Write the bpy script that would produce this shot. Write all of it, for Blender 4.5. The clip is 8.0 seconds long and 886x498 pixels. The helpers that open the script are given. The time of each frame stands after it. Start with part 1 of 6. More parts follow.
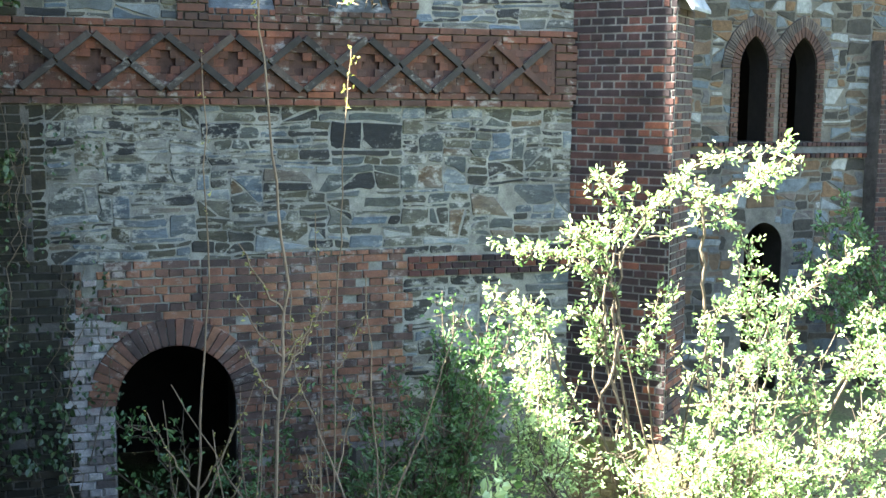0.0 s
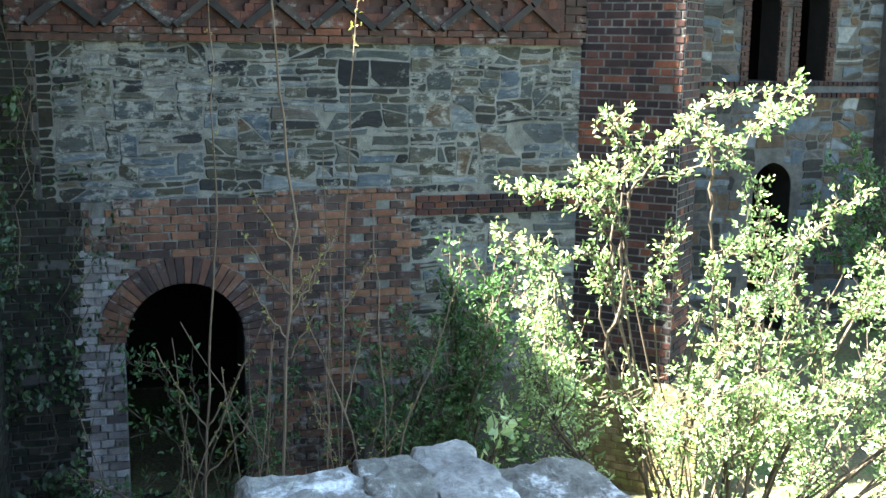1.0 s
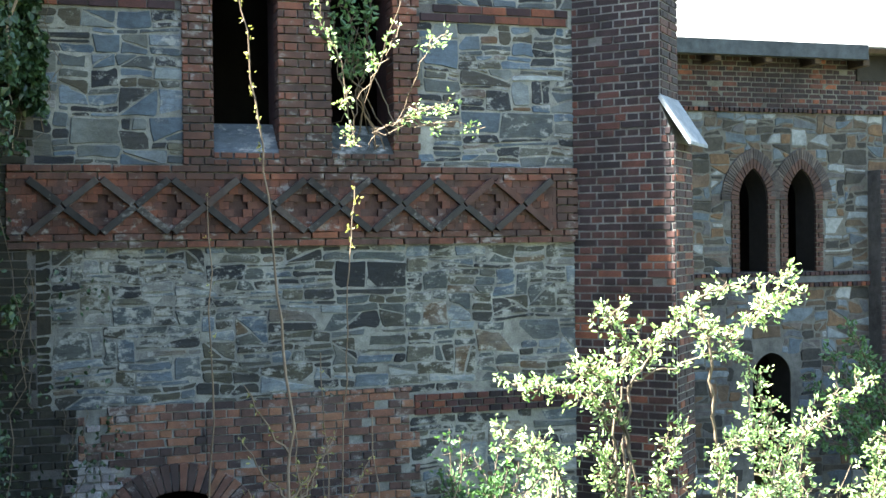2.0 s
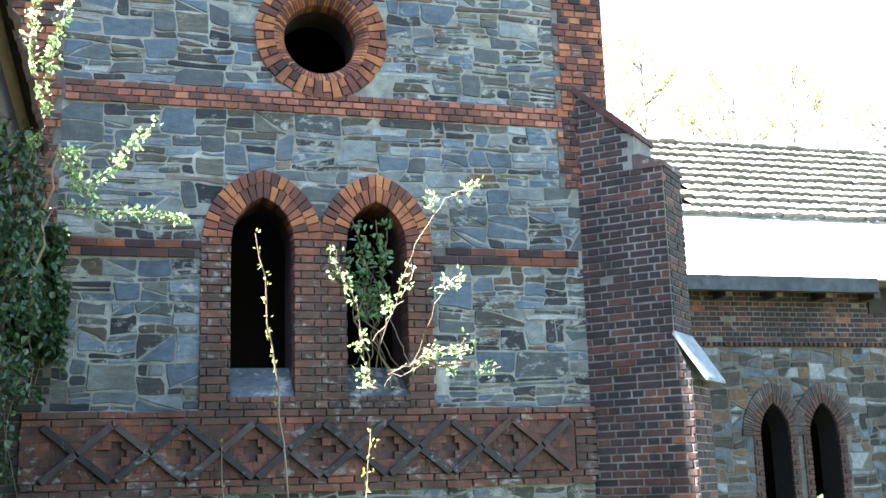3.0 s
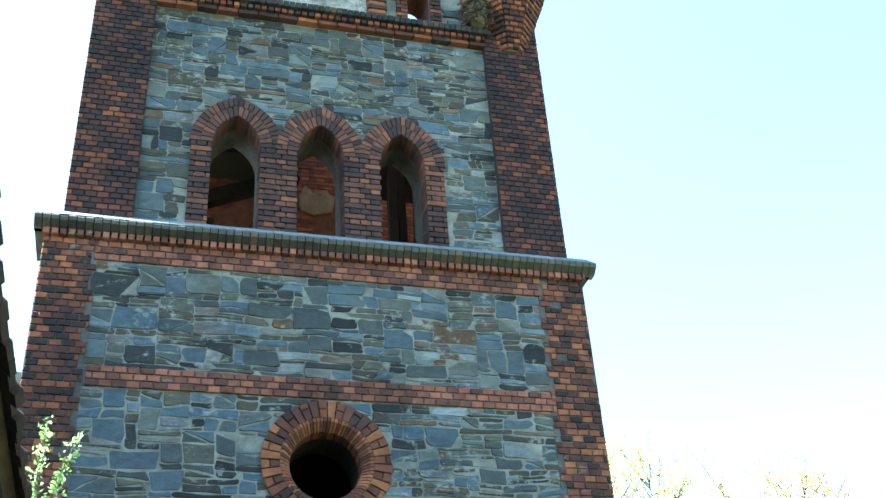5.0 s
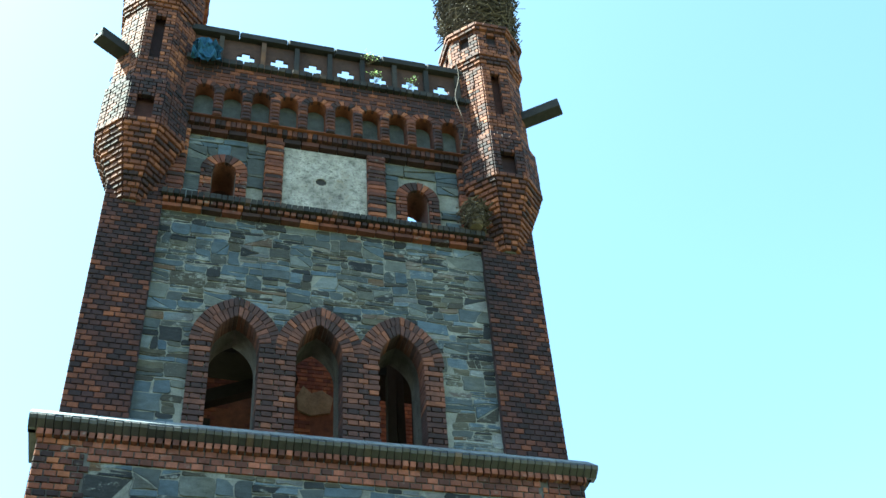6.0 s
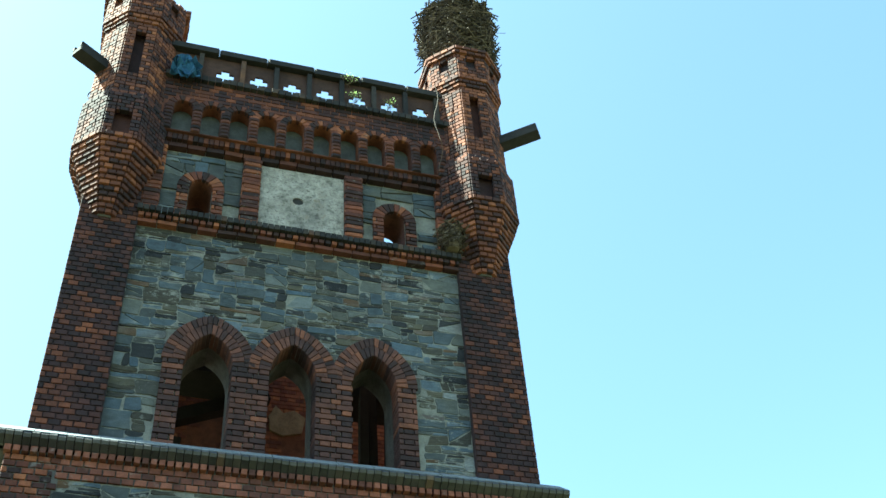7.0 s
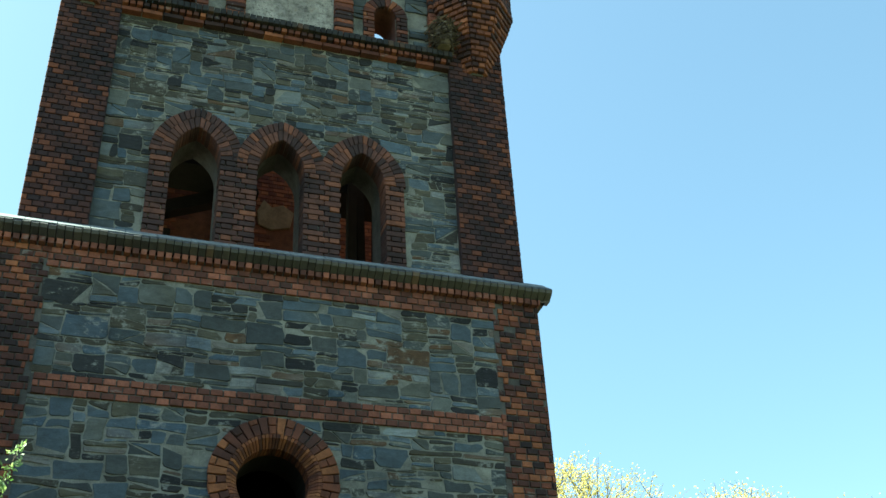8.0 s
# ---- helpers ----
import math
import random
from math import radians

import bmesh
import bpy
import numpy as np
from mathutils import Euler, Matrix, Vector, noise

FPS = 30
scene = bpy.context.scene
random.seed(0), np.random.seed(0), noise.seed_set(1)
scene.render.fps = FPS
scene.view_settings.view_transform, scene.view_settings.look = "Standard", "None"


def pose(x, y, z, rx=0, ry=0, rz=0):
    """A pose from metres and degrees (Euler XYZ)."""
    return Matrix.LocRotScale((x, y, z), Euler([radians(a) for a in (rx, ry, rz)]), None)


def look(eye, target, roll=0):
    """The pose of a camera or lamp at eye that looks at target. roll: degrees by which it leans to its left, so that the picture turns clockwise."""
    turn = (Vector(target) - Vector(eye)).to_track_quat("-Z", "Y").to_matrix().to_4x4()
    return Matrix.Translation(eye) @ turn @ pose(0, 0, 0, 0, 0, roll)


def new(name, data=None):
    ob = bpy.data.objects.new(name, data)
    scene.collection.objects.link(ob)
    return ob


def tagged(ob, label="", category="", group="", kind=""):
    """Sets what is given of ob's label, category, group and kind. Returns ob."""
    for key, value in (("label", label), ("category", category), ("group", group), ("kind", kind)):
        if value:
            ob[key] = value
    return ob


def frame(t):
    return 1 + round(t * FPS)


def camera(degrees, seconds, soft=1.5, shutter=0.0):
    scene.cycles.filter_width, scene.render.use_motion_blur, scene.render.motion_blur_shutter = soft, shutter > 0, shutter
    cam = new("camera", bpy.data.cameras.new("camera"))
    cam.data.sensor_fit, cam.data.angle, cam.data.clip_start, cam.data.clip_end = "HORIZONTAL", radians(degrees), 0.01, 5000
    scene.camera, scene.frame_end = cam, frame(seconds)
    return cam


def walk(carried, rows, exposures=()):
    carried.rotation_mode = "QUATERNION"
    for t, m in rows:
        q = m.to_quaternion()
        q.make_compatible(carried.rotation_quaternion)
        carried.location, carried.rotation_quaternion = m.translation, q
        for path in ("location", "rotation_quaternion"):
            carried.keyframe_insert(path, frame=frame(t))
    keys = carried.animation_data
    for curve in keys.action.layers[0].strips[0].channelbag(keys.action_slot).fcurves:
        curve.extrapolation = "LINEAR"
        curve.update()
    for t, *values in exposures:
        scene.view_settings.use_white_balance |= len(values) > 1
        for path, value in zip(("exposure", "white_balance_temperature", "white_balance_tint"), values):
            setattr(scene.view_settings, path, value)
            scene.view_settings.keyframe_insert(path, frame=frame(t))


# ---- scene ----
cam = camera(43.05, 8.0)
PATH = [
    (0, pose(0, 0, 0, 82.580, -0.473, -16.666)),
    (0.5, pose(0, 0, 0, 78.922, -0.826, -16.501)),
    (1, pose(0, 0, 0, 79.470, -0.652, -16.244)),
    (1.5, pose(0, 0, 0, 82.988, -0.151, -16.596)),
    (2, pose(0, 0, 0, 89.549, 0.737, -16.500)),
    (2.2, pose(0, 0, 0, 92.667, 0.764, -16.226)),
    (3.5, pose(0, 0, 0, 106.378, 2.250, -15.348)),
    (4, pose(0, 0, 0, 111.918, 2.561, -14.935)),
    (4.5, pose(0, 0, 0, 118.391, 3.044, -14.798)),
    (5, pose(0, 0, 0, 123.127, 3.435, -14.607)),
    (5.2, pose(0, 0, 0, 125.729, 3.478, -14.627)),
    (6.3, pose(0, 0, 0, 134.460, 3.510, -14.619)),
    (6.5, pose(0, 0, 0, 134.674, 3.601, -14.578)),
    (7, pose(0, 0, 0, 134.319, 3.497, -16.312)),
    (7.5, pose(0, 0, 0, 131.754, 3.206, -16.702)),
    (8, pose(0, 0, 0, 124.032, 2.716, -17.692)),
]
EXPOSURES = [(0.0, 5.05, 6650, 2), (0.7, 4.55, 6600, 1), (1.3, 4.55, 6600, 1), (2.0, 4.6, 6450, 3), (3.5, 4.92, 5950, 3), (4.6, 4.45, 5550, -9), (5.2, 4.0, 5550, -15), (6.3, 3.42, 5850, -17), (7.2, 3.22, 6100, -19), (8.0, 2.9, 6450, -21)]
walk(cam, PATH, EXPOSURES)

# ---- world, sun ----
SUN_AZ, SUN_EL = 6.25, 55.0          # degrees behind the facade's own line, and above the horizon
sun_dir = Vector((-math.cos(radians(SUN_AZ)) * math.cos(radians(SUN_EL)),
                  math.sin(radians(SUN_AZ)) * math.cos(radians(SUN_EL)), math.sin(radians(SUN_EL))))
world = bpy.data.worlds.new("world")
scene.world = world
world.use_nodes = True
wn = world.node_tree.nodes
sky = wn.new("ShaderNodeTexSky")
sky.sky_type, sky.sun_disc = "NISHITA", False
sky.sun_elevation = radians(SUN_EL)
sky.sun_rotation = math.atan2(sun_dir.x, sun_dir.y)
sky.dust_density, sky.air_density, sky.ozone_density = 1.3, 1.0, 0.0
wn["Background"].inputs["Strength"].default_value = 0.05
world.node_tree.links.new(sky.outputs[0], wn["Background"].inputs["Color"])
sun = new("sun", bpy.data.lights.new("sun", "SUN"))
sun.data.energy, sun.data.angle, sun.data.color = 4.5, radians(0.53), (1.0, 0.95, 0.87)
sun.matrix_world = look((0, 0, 30), Vector((0, 0, 30)) - sun_dir)


# ---- materials ----
def material(name, rough=0.85):
    m = bpy.data.materials.new(name)
    m.use_nodes = True
    n, l = m.node_tree.nodes, m.node_tree.links
    b = n["Principled BSDF"]
    b.inputs["Roughness"].default_value = rough
    b.inputs["Specular IOR Level"].default_value = 0.3
    return m, n, l, b


def math_node(n, l, op, a, b=None, c=None):
    k = n.new("ShaderNodeMath")
    k.operation = op
    for i, v in enumerate((a, b, c)):
        if v is None:
            continue
        if isinstance(v, (int, float)):
            k.inputs[i].default_value = v
        else:
            l.new(v, k.inputs[i])
    return k.outputs[0]


def noise_node(n, l, scale, stretch=(1, 1, 1), detail=4, rough=0.6):
    g = n.new("ShaderNodeNewGeometry")
    mp = n.new("ShaderNodeMapping")
    mp.inputs["Scale"].default_value = stretch
    l.new(g.outputs["Position"], mp.inputs[0])
    t = n.new("ShaderNodeTexNoise")
    t.inputs["Scale"].default_value, t.inputs["Detail"].default_value, t.inputs["Roughness"].default_value = scale, detail, rough
    l.new(mp.outputs[0], t.inputs["Vector"])
    return t.outputs["Fac"]


def ramp_node(n, l, fac, stops, mode="LINEAR"):
    r = n.new("ShaderNodeValToRGB")
    r.color_ramp.interpolation = mode
    while len(r.color_ramp.elements) < len(stops):
        r.color_ramp.elements.new(0.5)
    for e, (p, c) in zip(r.color_ramp.elements, stops):
        e.position, e.color = p, (*c, 1)
    l.new(fac, r.inputs[0])
    return r.outputs[0]


def mixed(n, l, fac, a, b, kind="MIX"):
    k = n.new("ShaderNodeMix")
    k.data_type, k.blend_type = "RGBA", kind
    if isinstance(fac, (int, float)):
        k.inputs[0].default_value = fac
    else:
        l.new(fac, k.inputs[0])
    for i, v in ((6, a), (7, b)):
        if isinstance(v, tuple):
            k.inputs[i].default_value = (*v, 1)
        else:
            l.new(v, k.inputs[i])
    return k.outputs[2]


def bumped(n, l, b, height, strength=0.5, dist=0.01):
    k = n.new("ShaderNodeBump")
    k.inputs["Strength"].default_value, k.inputs["Distance"].default_value = strength, dist
    l.new(height, k.inputs["Height"])
    l.new(k.outputs[0], b.inputs["Normal"])


def piece_random(n, l):
    g, o = n.new("ShaderNodeNewGeometry"), n.new("ShaderNodeObjectInfo")
    s = math_node(n, l, "ADD", g.outputs["Random Per Island"], o.outputs["Random"])
    return math_node(n, l, "FRACT", s)


TONE = 0.61                    # years of soot on everything built


def masonry(name, stops, spread=0.8, patch=0.5, patch_scale=0.9, grain=(1, 1, 1), lichen=None, mode="LINEAR", bump=0.5, dirt=0.45, smear=None, pits=None):
    m, n, l, b = material(name, 0.88)
    stops = [(q, tuple(TONE * k for k in cc)) for q, cc in stops]
    r = piece_random(n, l)
    big = noise_node(n, l, patch_scale, detail=3)
    v = math_node(n, l, "MULTIPLY_ADD", r, spread, math_node(n, l, "MULTIPLY_ADD", big, patch, (1 - spread - patch) / 2))
    col = ramp_node(n, l, v, stops, mode)
    mid = noise_node(n, l, 9, grain, 5, 0.65)
    fine = noise_node(n, l, 70, grain, 4, 0.7)
    col = mixed(n, l, 1.0, col, ramp_node(n, l, mid, [(0.25, (1 - dirt,) * 3), (0.5, (0.95,) * 3), (0.8, (1.35,) * 3)]), "MULTIPLY")
    col = mixed(n, l, 0.7, col, ramp_node(n, l, fine, [(0.3, (0.6,) * 3), (0.7, (1.3,) * 3)]), "MULTIPLY")
    stain = noise_node(n, l, 1.7, (1, 1, 0.7), 6, 0.7)
    col = mixed(n, l, 0.85, col, ramp_node(n, l, stain, [(0.32, (0.55, 0.55, 0.57)), (0.5, (0.95,) * 3), (0.7, (1.15,) * 3)]), "MULTIPLY")
    if lichen:
        spot = noise_node(n, l, 4.5, detail=7, rough=0.75)
        col = mixed(n, l, ramp_node(n, l, spot, [(lichen[0], (0, 0, 0)), (lichen[0] + 0.12, (1, 1, 1))]), col, lichen[1])
    if pits:
        deep = noise_node(n, l, 19, (1, 1, 1.6), 6, 0.75)
        col = mixed(n, l, ramp_node(n, l, deep, [(pits, (0, 0, 0)), (pits + 0.06, (0.85,) * 3)]), col, (0.055, 0.05, 0.045))
    if smear:
        patchy = math_node(n, l, "MULTIPLY_ADD", noise_node(n, l, 0.9, detail=2), 0.35, noise_node(n, l, 7.5, (1, 1, 1.5), 7, 0.72))
        tone = ramp_node(n, l, noise_node(n, l, 40, detail=4), [(0.3, tuple(0.6 * q for q in smear[1])), (0.7, tuple(0.9 * q for q in smear[1]))])
        k = ramp_node(n, l, patchy, [(smear[0], (0, 0, 0)), (smear[0] + 0.1, (0.8,) * 3)])
        col = mixed(n, l, k, col, tone)
    l.new(col, b.inputs["Base Color"])
    bumped(n, l, b, math_node(n, l, "ADD", mid, math_node(n, l, "MULTIPLY", fine, 0.5)), bump, 0.012)
    return m


BRICK = [(0.0, (0.022, 0.016, 0.021)), (0.26, (0.055, 0.028, 0.028)), (0.5, (0.13, 0.045, 0.034)), (0.72, (0.24, 0.08, 0.047)), (1.0, (0.42, 0.16, 0.075))]
m_brick = masonry("red_brick", BRICK, smear=(0.78, (0.2, 0.185, 0.175)))
m_butt = masonry("purple_brick", [(0.0, (0.022, 0.016, 0.02)), (0.5, (0.036, 0.021, 0.024)), (0.7, (0.06, 0.029, 0.028)), (0.86, (0.11, 0.043, 0.033)), (1.0, (0.24, 0.085, 0.045))], 0.85, 0.6, 0.8)
# near-black that paints the darkness of unlit interiors; the beams share it
m_shade_black = masonry("shade_black", [(0, (0.012, 0.011, 0.01)), (1, (0.035, 0.03, 0.026))], 0.2, 0.8, 1.0)
m_dark = masonry("dark_clinker", [(0, (0.018, 0.013, 0.018)), (0.4, (0.046, 0.023, 0.027)), (0.65, (0.095, 0.036, 0.03)), (0.83, (0.19, 0.065, 0.037)), (1, (0.33, 0.115, 0.055))], 0.7, 0.8, 0.7)
m_orange = masonry("orange_brick", [(0, (0.08, 0.034, 0.03)), (0.35, (0.16, 0.054, 0.033)), (0.7, (0.25, 0.09, 0.043)), (1, (0.33, 0.14, 0.06))])
m_arch = masonry("fire_darkened_orange_brick", [(0, (0.045, 0.025, 0.026)), (0.3, (0.12, 0.046, 0.034)), (0.55, (0.23, 0.08, 0.045)), (1, (0.42, 0.17, 0.07))], 0.75, 0.8, 1.6)
m_hood = masonry("grey_brown_brick", [(0, (0.04, 0.036, 0.036)), (0.6, (0.09, 0.075, 0.07)), (1, (0.17, 0.14, 0.125))], 0.7, 0.5, 1.0)
m_panel = masonry("muted_red_brick", [(0.1, (0.04, 0.03, 0.029)), (0.45, (0.095, 0.05, 0.04)), (0.72, (0.18, 0.068, 0.044)), (1, (0.32, 0.12, 0.06))], 0.35, 1.1, 1.1, smear=(0.74, (0.24, 0.23, 0.22)))
m_bar = masonry("weathered_dark_brick", [(0, (0.026, 0.024, 0.024)), (0.6, (0.05, 0.045, 0.043)), (0.85, (0.085, 0.068, 0.06)), (1, (0.22, 0.09, 0.055))], 0.7, 0.6, 0.8, smear=(0.76, (0.2, 0.19, 0.18)))
m_belfry = masonry("sooty_red_brick", [(0, (0.03, 0.02, 0.024)), (0.45, (0.085, 0.042, 0.04)), (0.75, (0.17, 0.072, 0.055)), (1, (0.32, 0.12, 0.065))])
m_turret = masonry("orange_red_brick", [(0, (0.03, 0.02, 0.024)), (0.35, (0.09, 0.036, 0.031)), (0.7, (0.22, 0.078, 0.045)), (1, (0.4, 0.155, 0.08))], smear=(0.84, (0.3, 0.26, 0.24)))
m_old = masonry("weathered_brick", [(0, (0.05, 0.036, 0.036)), (0.35, (0.115, 0.07, 0.06)), (0.62, (0.2, 0.092, 0.062)), (1, (0.33, 0.17, 0.1))], lichen=(0.64, (0.05, 0.055, 0.03)), smear=(0.71, (0.26, 0.235, 0.22)))
# moss colour, with the deep shade of the eave corner painted in
m_mossy_shade = masonry("mossy_shade_dark_brick", [(0, (0.014, 0.014, 0.011)), (0.6, (0.03, 0.029, 0.02)), (1, (0.07, 0.055, 0.04))], 0.6, 0.6, 1.2, lichen=(0.56, (0.03, 0.042, 0.014)))
m_pale = masonry("salt_stained_brick", [(0, (0.16, 0.13, 0.13)), (0.5, (0.42, 0.39, 0.4)), (1, (0.62, 0.61, 0.62))], lichen=(0.55, (0.16, 0.11, 0.1)))
STONE = [(0.0, (0.02, 0.022, 0.026)), (0.14, (0.045, 0.045, 0.045)), (0.3, (0.075, 0.07, 0.05)), (0.45, (0.08, 0.095, 0.1)), (0.6, (0.115, 0.105, 0.075)), (0.72, (0.1, 0.13, 0.165)), (0.82, (0.22, 0.25, 0.27)), (0.9, (0.12, 0.08, 0.045)), (1.0, (0.34, 0.37, 0.37))]
m_stone = masonry("slate_rubble", STONE, 0.95, 0.25, 0.7, (1, 1, 3.5), (0.68, (0.045, 0.05, 0.035)), bump=0.9, smear=(0.695, (0.3, 0.3, 0.28)))
SLATE = [(0.0, (0.022, 0.024, 0.03)), (0.16, (0.04, 0.043, 0.05)), (0.3, (0.085, 0.075, 0.055)), (0.43, (0.07, 0.09, 0.11)), (0.56, (0.125, 0.115, 0.085)), (0.7, (0.085, 0.125, 0.18)), (0.83, (0.18, 0.22, 0.27)), (0.9, (0.13, 0.075, 0.04)), (1.0, (0.33, 0.37, 0.4))]
m_slate = masonry("blue_grey_slate", SLATE, 1.0, 0.2, 0.7, (1, 1, 3.5), (0.72, (0.04, 0.045, 0.035)), bump=0.9, smear=(0.735, (0.28, 0.285, 0.275)))
m_block = masonry("blue_slate_block", [(0.0, (0.05, 0.06, 0.07)), (0.2, (0.09, 0.1, 0.105)), (0.4, (0.085, 0.112, 0.145)), (0.6, (0.1, 0.135, 0.178)), (0.75, (0.125, 0.128, 0.112)), (1.0, (0.215, 0.245, 0.27))], 0.9, 0.4, 1.2, (1, 1, 2.0), (0.73, (0.07, 0.07, 0.055)), bump=0.6, dirt=0.35, smear=(0.83, (0.2, 0.205, 0.2)))
m_band = masonry("salmon_brick", [(0.0, (0.05, 0.028, 0.028)), (0.25, (0.14, 0.055, 0.043)), (0.55, (0.26, 0.095, 0.065)), (0.8, (0.36, 0.135, 0.09)), (1.0, (0.42, 0.19, 0.14))], 0.7, 0.6, 0.9, smear=(0.77, (0.22, 0.18, 0.17)))
m_nave_stone = masonry("field_stone", [(0, (0.026, 0.026, 0.026)), (0.3, (0.065, 0.06, 0.05)), (0.5, (0.145, 0.09, 0.05)), (0.72, (0.08, 0.105, 0.13)), (0.88, (0.17, 0.2, 0.225)), (1, (0.34, 0.35, 0.34))], 0.95, 0.25, 0.7, bump=0.8)
m_moss = masonry("mossy_yellow_brick", [(0, (0.1, 0.09, 0.04)), (0.5, (0.24, 0.19, 0.1)), (1, (0.36, 0.3, 0.2))], 0.4, 0.6, 2.5, lichen=(0.5, (0.1, 0.13, 0.03)), bump=1.0)
m_cap_stone = masonry("lichen_covered_stone", [(0, (0.2, 0.19, 0.15)), (0.5, (0.36, 0.36, 0.32)), (1, (0.5, 0.5, 0.48))], 0.6, 0.5, 3.0, lichen=(0.53, (0.7, 0.72, 0.72)), bump=1.0)
m_mortar = masonry("lime_mortar", [(0.2, (0.17, 0.168, 0.15)), (0.8, (0.38, 0.38, 0.355))], 0.1, 0.9, 2.5, bump=1.0)
m_joint = masonry("brick_joint_mortar", [(0.2, (0.11, 0.108, 0.1)), (0.8, (0.3, 0.298, 0.285))], 0.1, 0.9, 2.5, bump=1.0)
m_nave_mortar = masonry("grey_lime_mortar", [(0.2, (0.07, 0.068, 0.06)), (0.8, (0.18, 0.175, 0.158))], 0.1, 0.9, 2.5, bump=1.0)
m_dark_mortar = masonry("dark_grey_mortar", [(0, (0.05, 0.045, 0.045)), (1, (0.2, 0.19, 0.18))], 0.1, 0.9, 2.5, bump=1.0)
m_plaster = masonry("grey_plaster", [(0.2, (0.25, 0.23, 0.21)), (0.8, (0.62, 0.59, 0.56))], 0.1, 0.9, 2.6, lichen=(0.56, (0.16, 0.13, 0.1)), dirt=0.75, bump=1.0, pits=0.55)
m_sheet_grey = masonry("grey_sheet_metal", [(0, (0.17, 0.19, 0.22)), (1, (0.27, 0.3, 0.33))], 0.2, 0.8, 2.0, bump=0.1)
m_niche = masonry("niche_plaster", [(0, (0.07, 0.078, 0.084)), (1, (0.165, 0.175, 0.185))], 0.3, 0.7, 3.0, bump=0.7)
m_inner = masonry("bare_inner_wall", [(0, (0.06, 0.03, 0.02)), (0.45, (0.17, 0.07, 0.035)), (1, (0.3, 0.2, 0.13))], 0.4, 0.7, 1.2, bump=0.8)
m_tan = masonry("tan_plaster", [(0, (0.16, 0.12, 0.075)), (1, (0.3, 0.24, 0.155))], 0.2, 0.8, 3.0, bump=0.6)
m_wood = masonry("old_timber", [(0, (0.05, 0.035, 0.025)), (1, (0.16, 0.11, 0.075))], 0.5, 0.5, 2.0, (1, 1, 8))
m_coping = masonry("dark_coping", [(0, (0.014, 0.014, 0.017)), (0.55, (0.034, 0.033, 0.036)), (0.85, (0.06, 0.05, 0.045)), (1, (0.17, 0.08, 0.04))], 0.8, 0.4, 1.5, lichen=(0.72, (0.1, 0.1, 0.095)))
m_ledge = masonry("glazed_ledge_brick", [(0, (0.02, 0.02, 0.026)), (0.6, (0.045, 0.044, 0.05)), (0.9, (0.06, 0.052, 0.05)), (1, (0.24, 0.11, 0.05))], 0.85, 0.3, 1.5)
m_ledge.node_tree.nodes["Principled BSDF"].inputs["Roughness"].default_value = 0.45
m_ledge.node_tree.nodes["Principled BSDF"].inputs["Specular IOR Level"].default_value = 0.6
m_terracotta = masonry("sooty_terracotta", [(0, (0.04, 0.028, 0.026)), (1, (0.12, 0.058, 0.044))], 0.4, 0.6, 3.0)
m_tile = masonry("grey_roof_tile", [(0, (0.15, 0.14, 0.125)), (1, (0.3, 0.285, 0.26))], 0.6, 0.5, 0.6, lichen=(0.7, (0.16, 0.13, 0.1)))
m_old_tile = masonry("mossy_roof_tile", [(0, (0.03, 0.02, 0.018)), (1, (0.09, 0.05, 0.035))], 0.6, 0.5, 2.0)
m_sheet = masonry("galvanised_sheet", [(0, (0.3, 0.3, 0.295)), (1, (0.42, 0.42, 0.41))], 0.2, 0.8, 1.0, (1, 1, 1), bump=0.1, dirt=0.15)
m_gutter = masonry("weathered_zinc", [(0, (0.045, 0.055, 0.065)), (1, (0.09, 0.105, 0.12))], 0.2, 0.8, 2.0, bump=0.2)
m_tarp = masonry("blue_tarpaulin", [(0, (0.02, 0.075, 0.18)), (1, (0.08, 0.24, 0.46))], 0.3, 0.7, 6.0, bump=0.5)
m_nest = masonry("dry_sticks", [(0, (0.035, 0.028, 0.024)), (0.6, (0.1, 0.08, 0.062)), (1, (0.27, 0.22, 0.17))], 0.9, 0.2, 2.0)
m_bark = masonry("grey_brown_bark", [(0, (0.09, 0.07, 0.05)), (1, (0.22, 0.17, 0.12))], 0.5, 0.5, 5.0, (1, 1, 0.3))
m_twig = masonry("brown_twig", [(0, (0.16, 0.115, 0.08)), (1, (0.36, 0.27, 0.19))], 0.5, 0.5, 5.0, (1, 1, 0.3))


def leafy(name, dark, light, through_light=0.35):
    m, n, l, b = material(name, 0.42)
    b.inputs["Specular IOR Level"].default_value = 0.5
    r = piece_random(n, l)
    col = ramp_node(n, l, r, [(0, dark), (1, light)])
    l.new(col, b.inputs["Base Color"])
    tr = n.new("ShaderNodeBsdfTranslucent")
    l.new(mixed(n, l, 1.0, col, (1.0, 1.12, 0.7), "MULTIPLY"), tr.inputs["Color"])
    mx = n.new("ShaderNodeMixShader")
    mx.inputs[0].default_value = through_light
    l.new(b.outputs[0], mx.inputs[1])
    l.new(tr.outputs[0], mx.inputs[2])
    l.new(mx.outputs[0], n["Material Output"].inputs["Surface"])
    return m


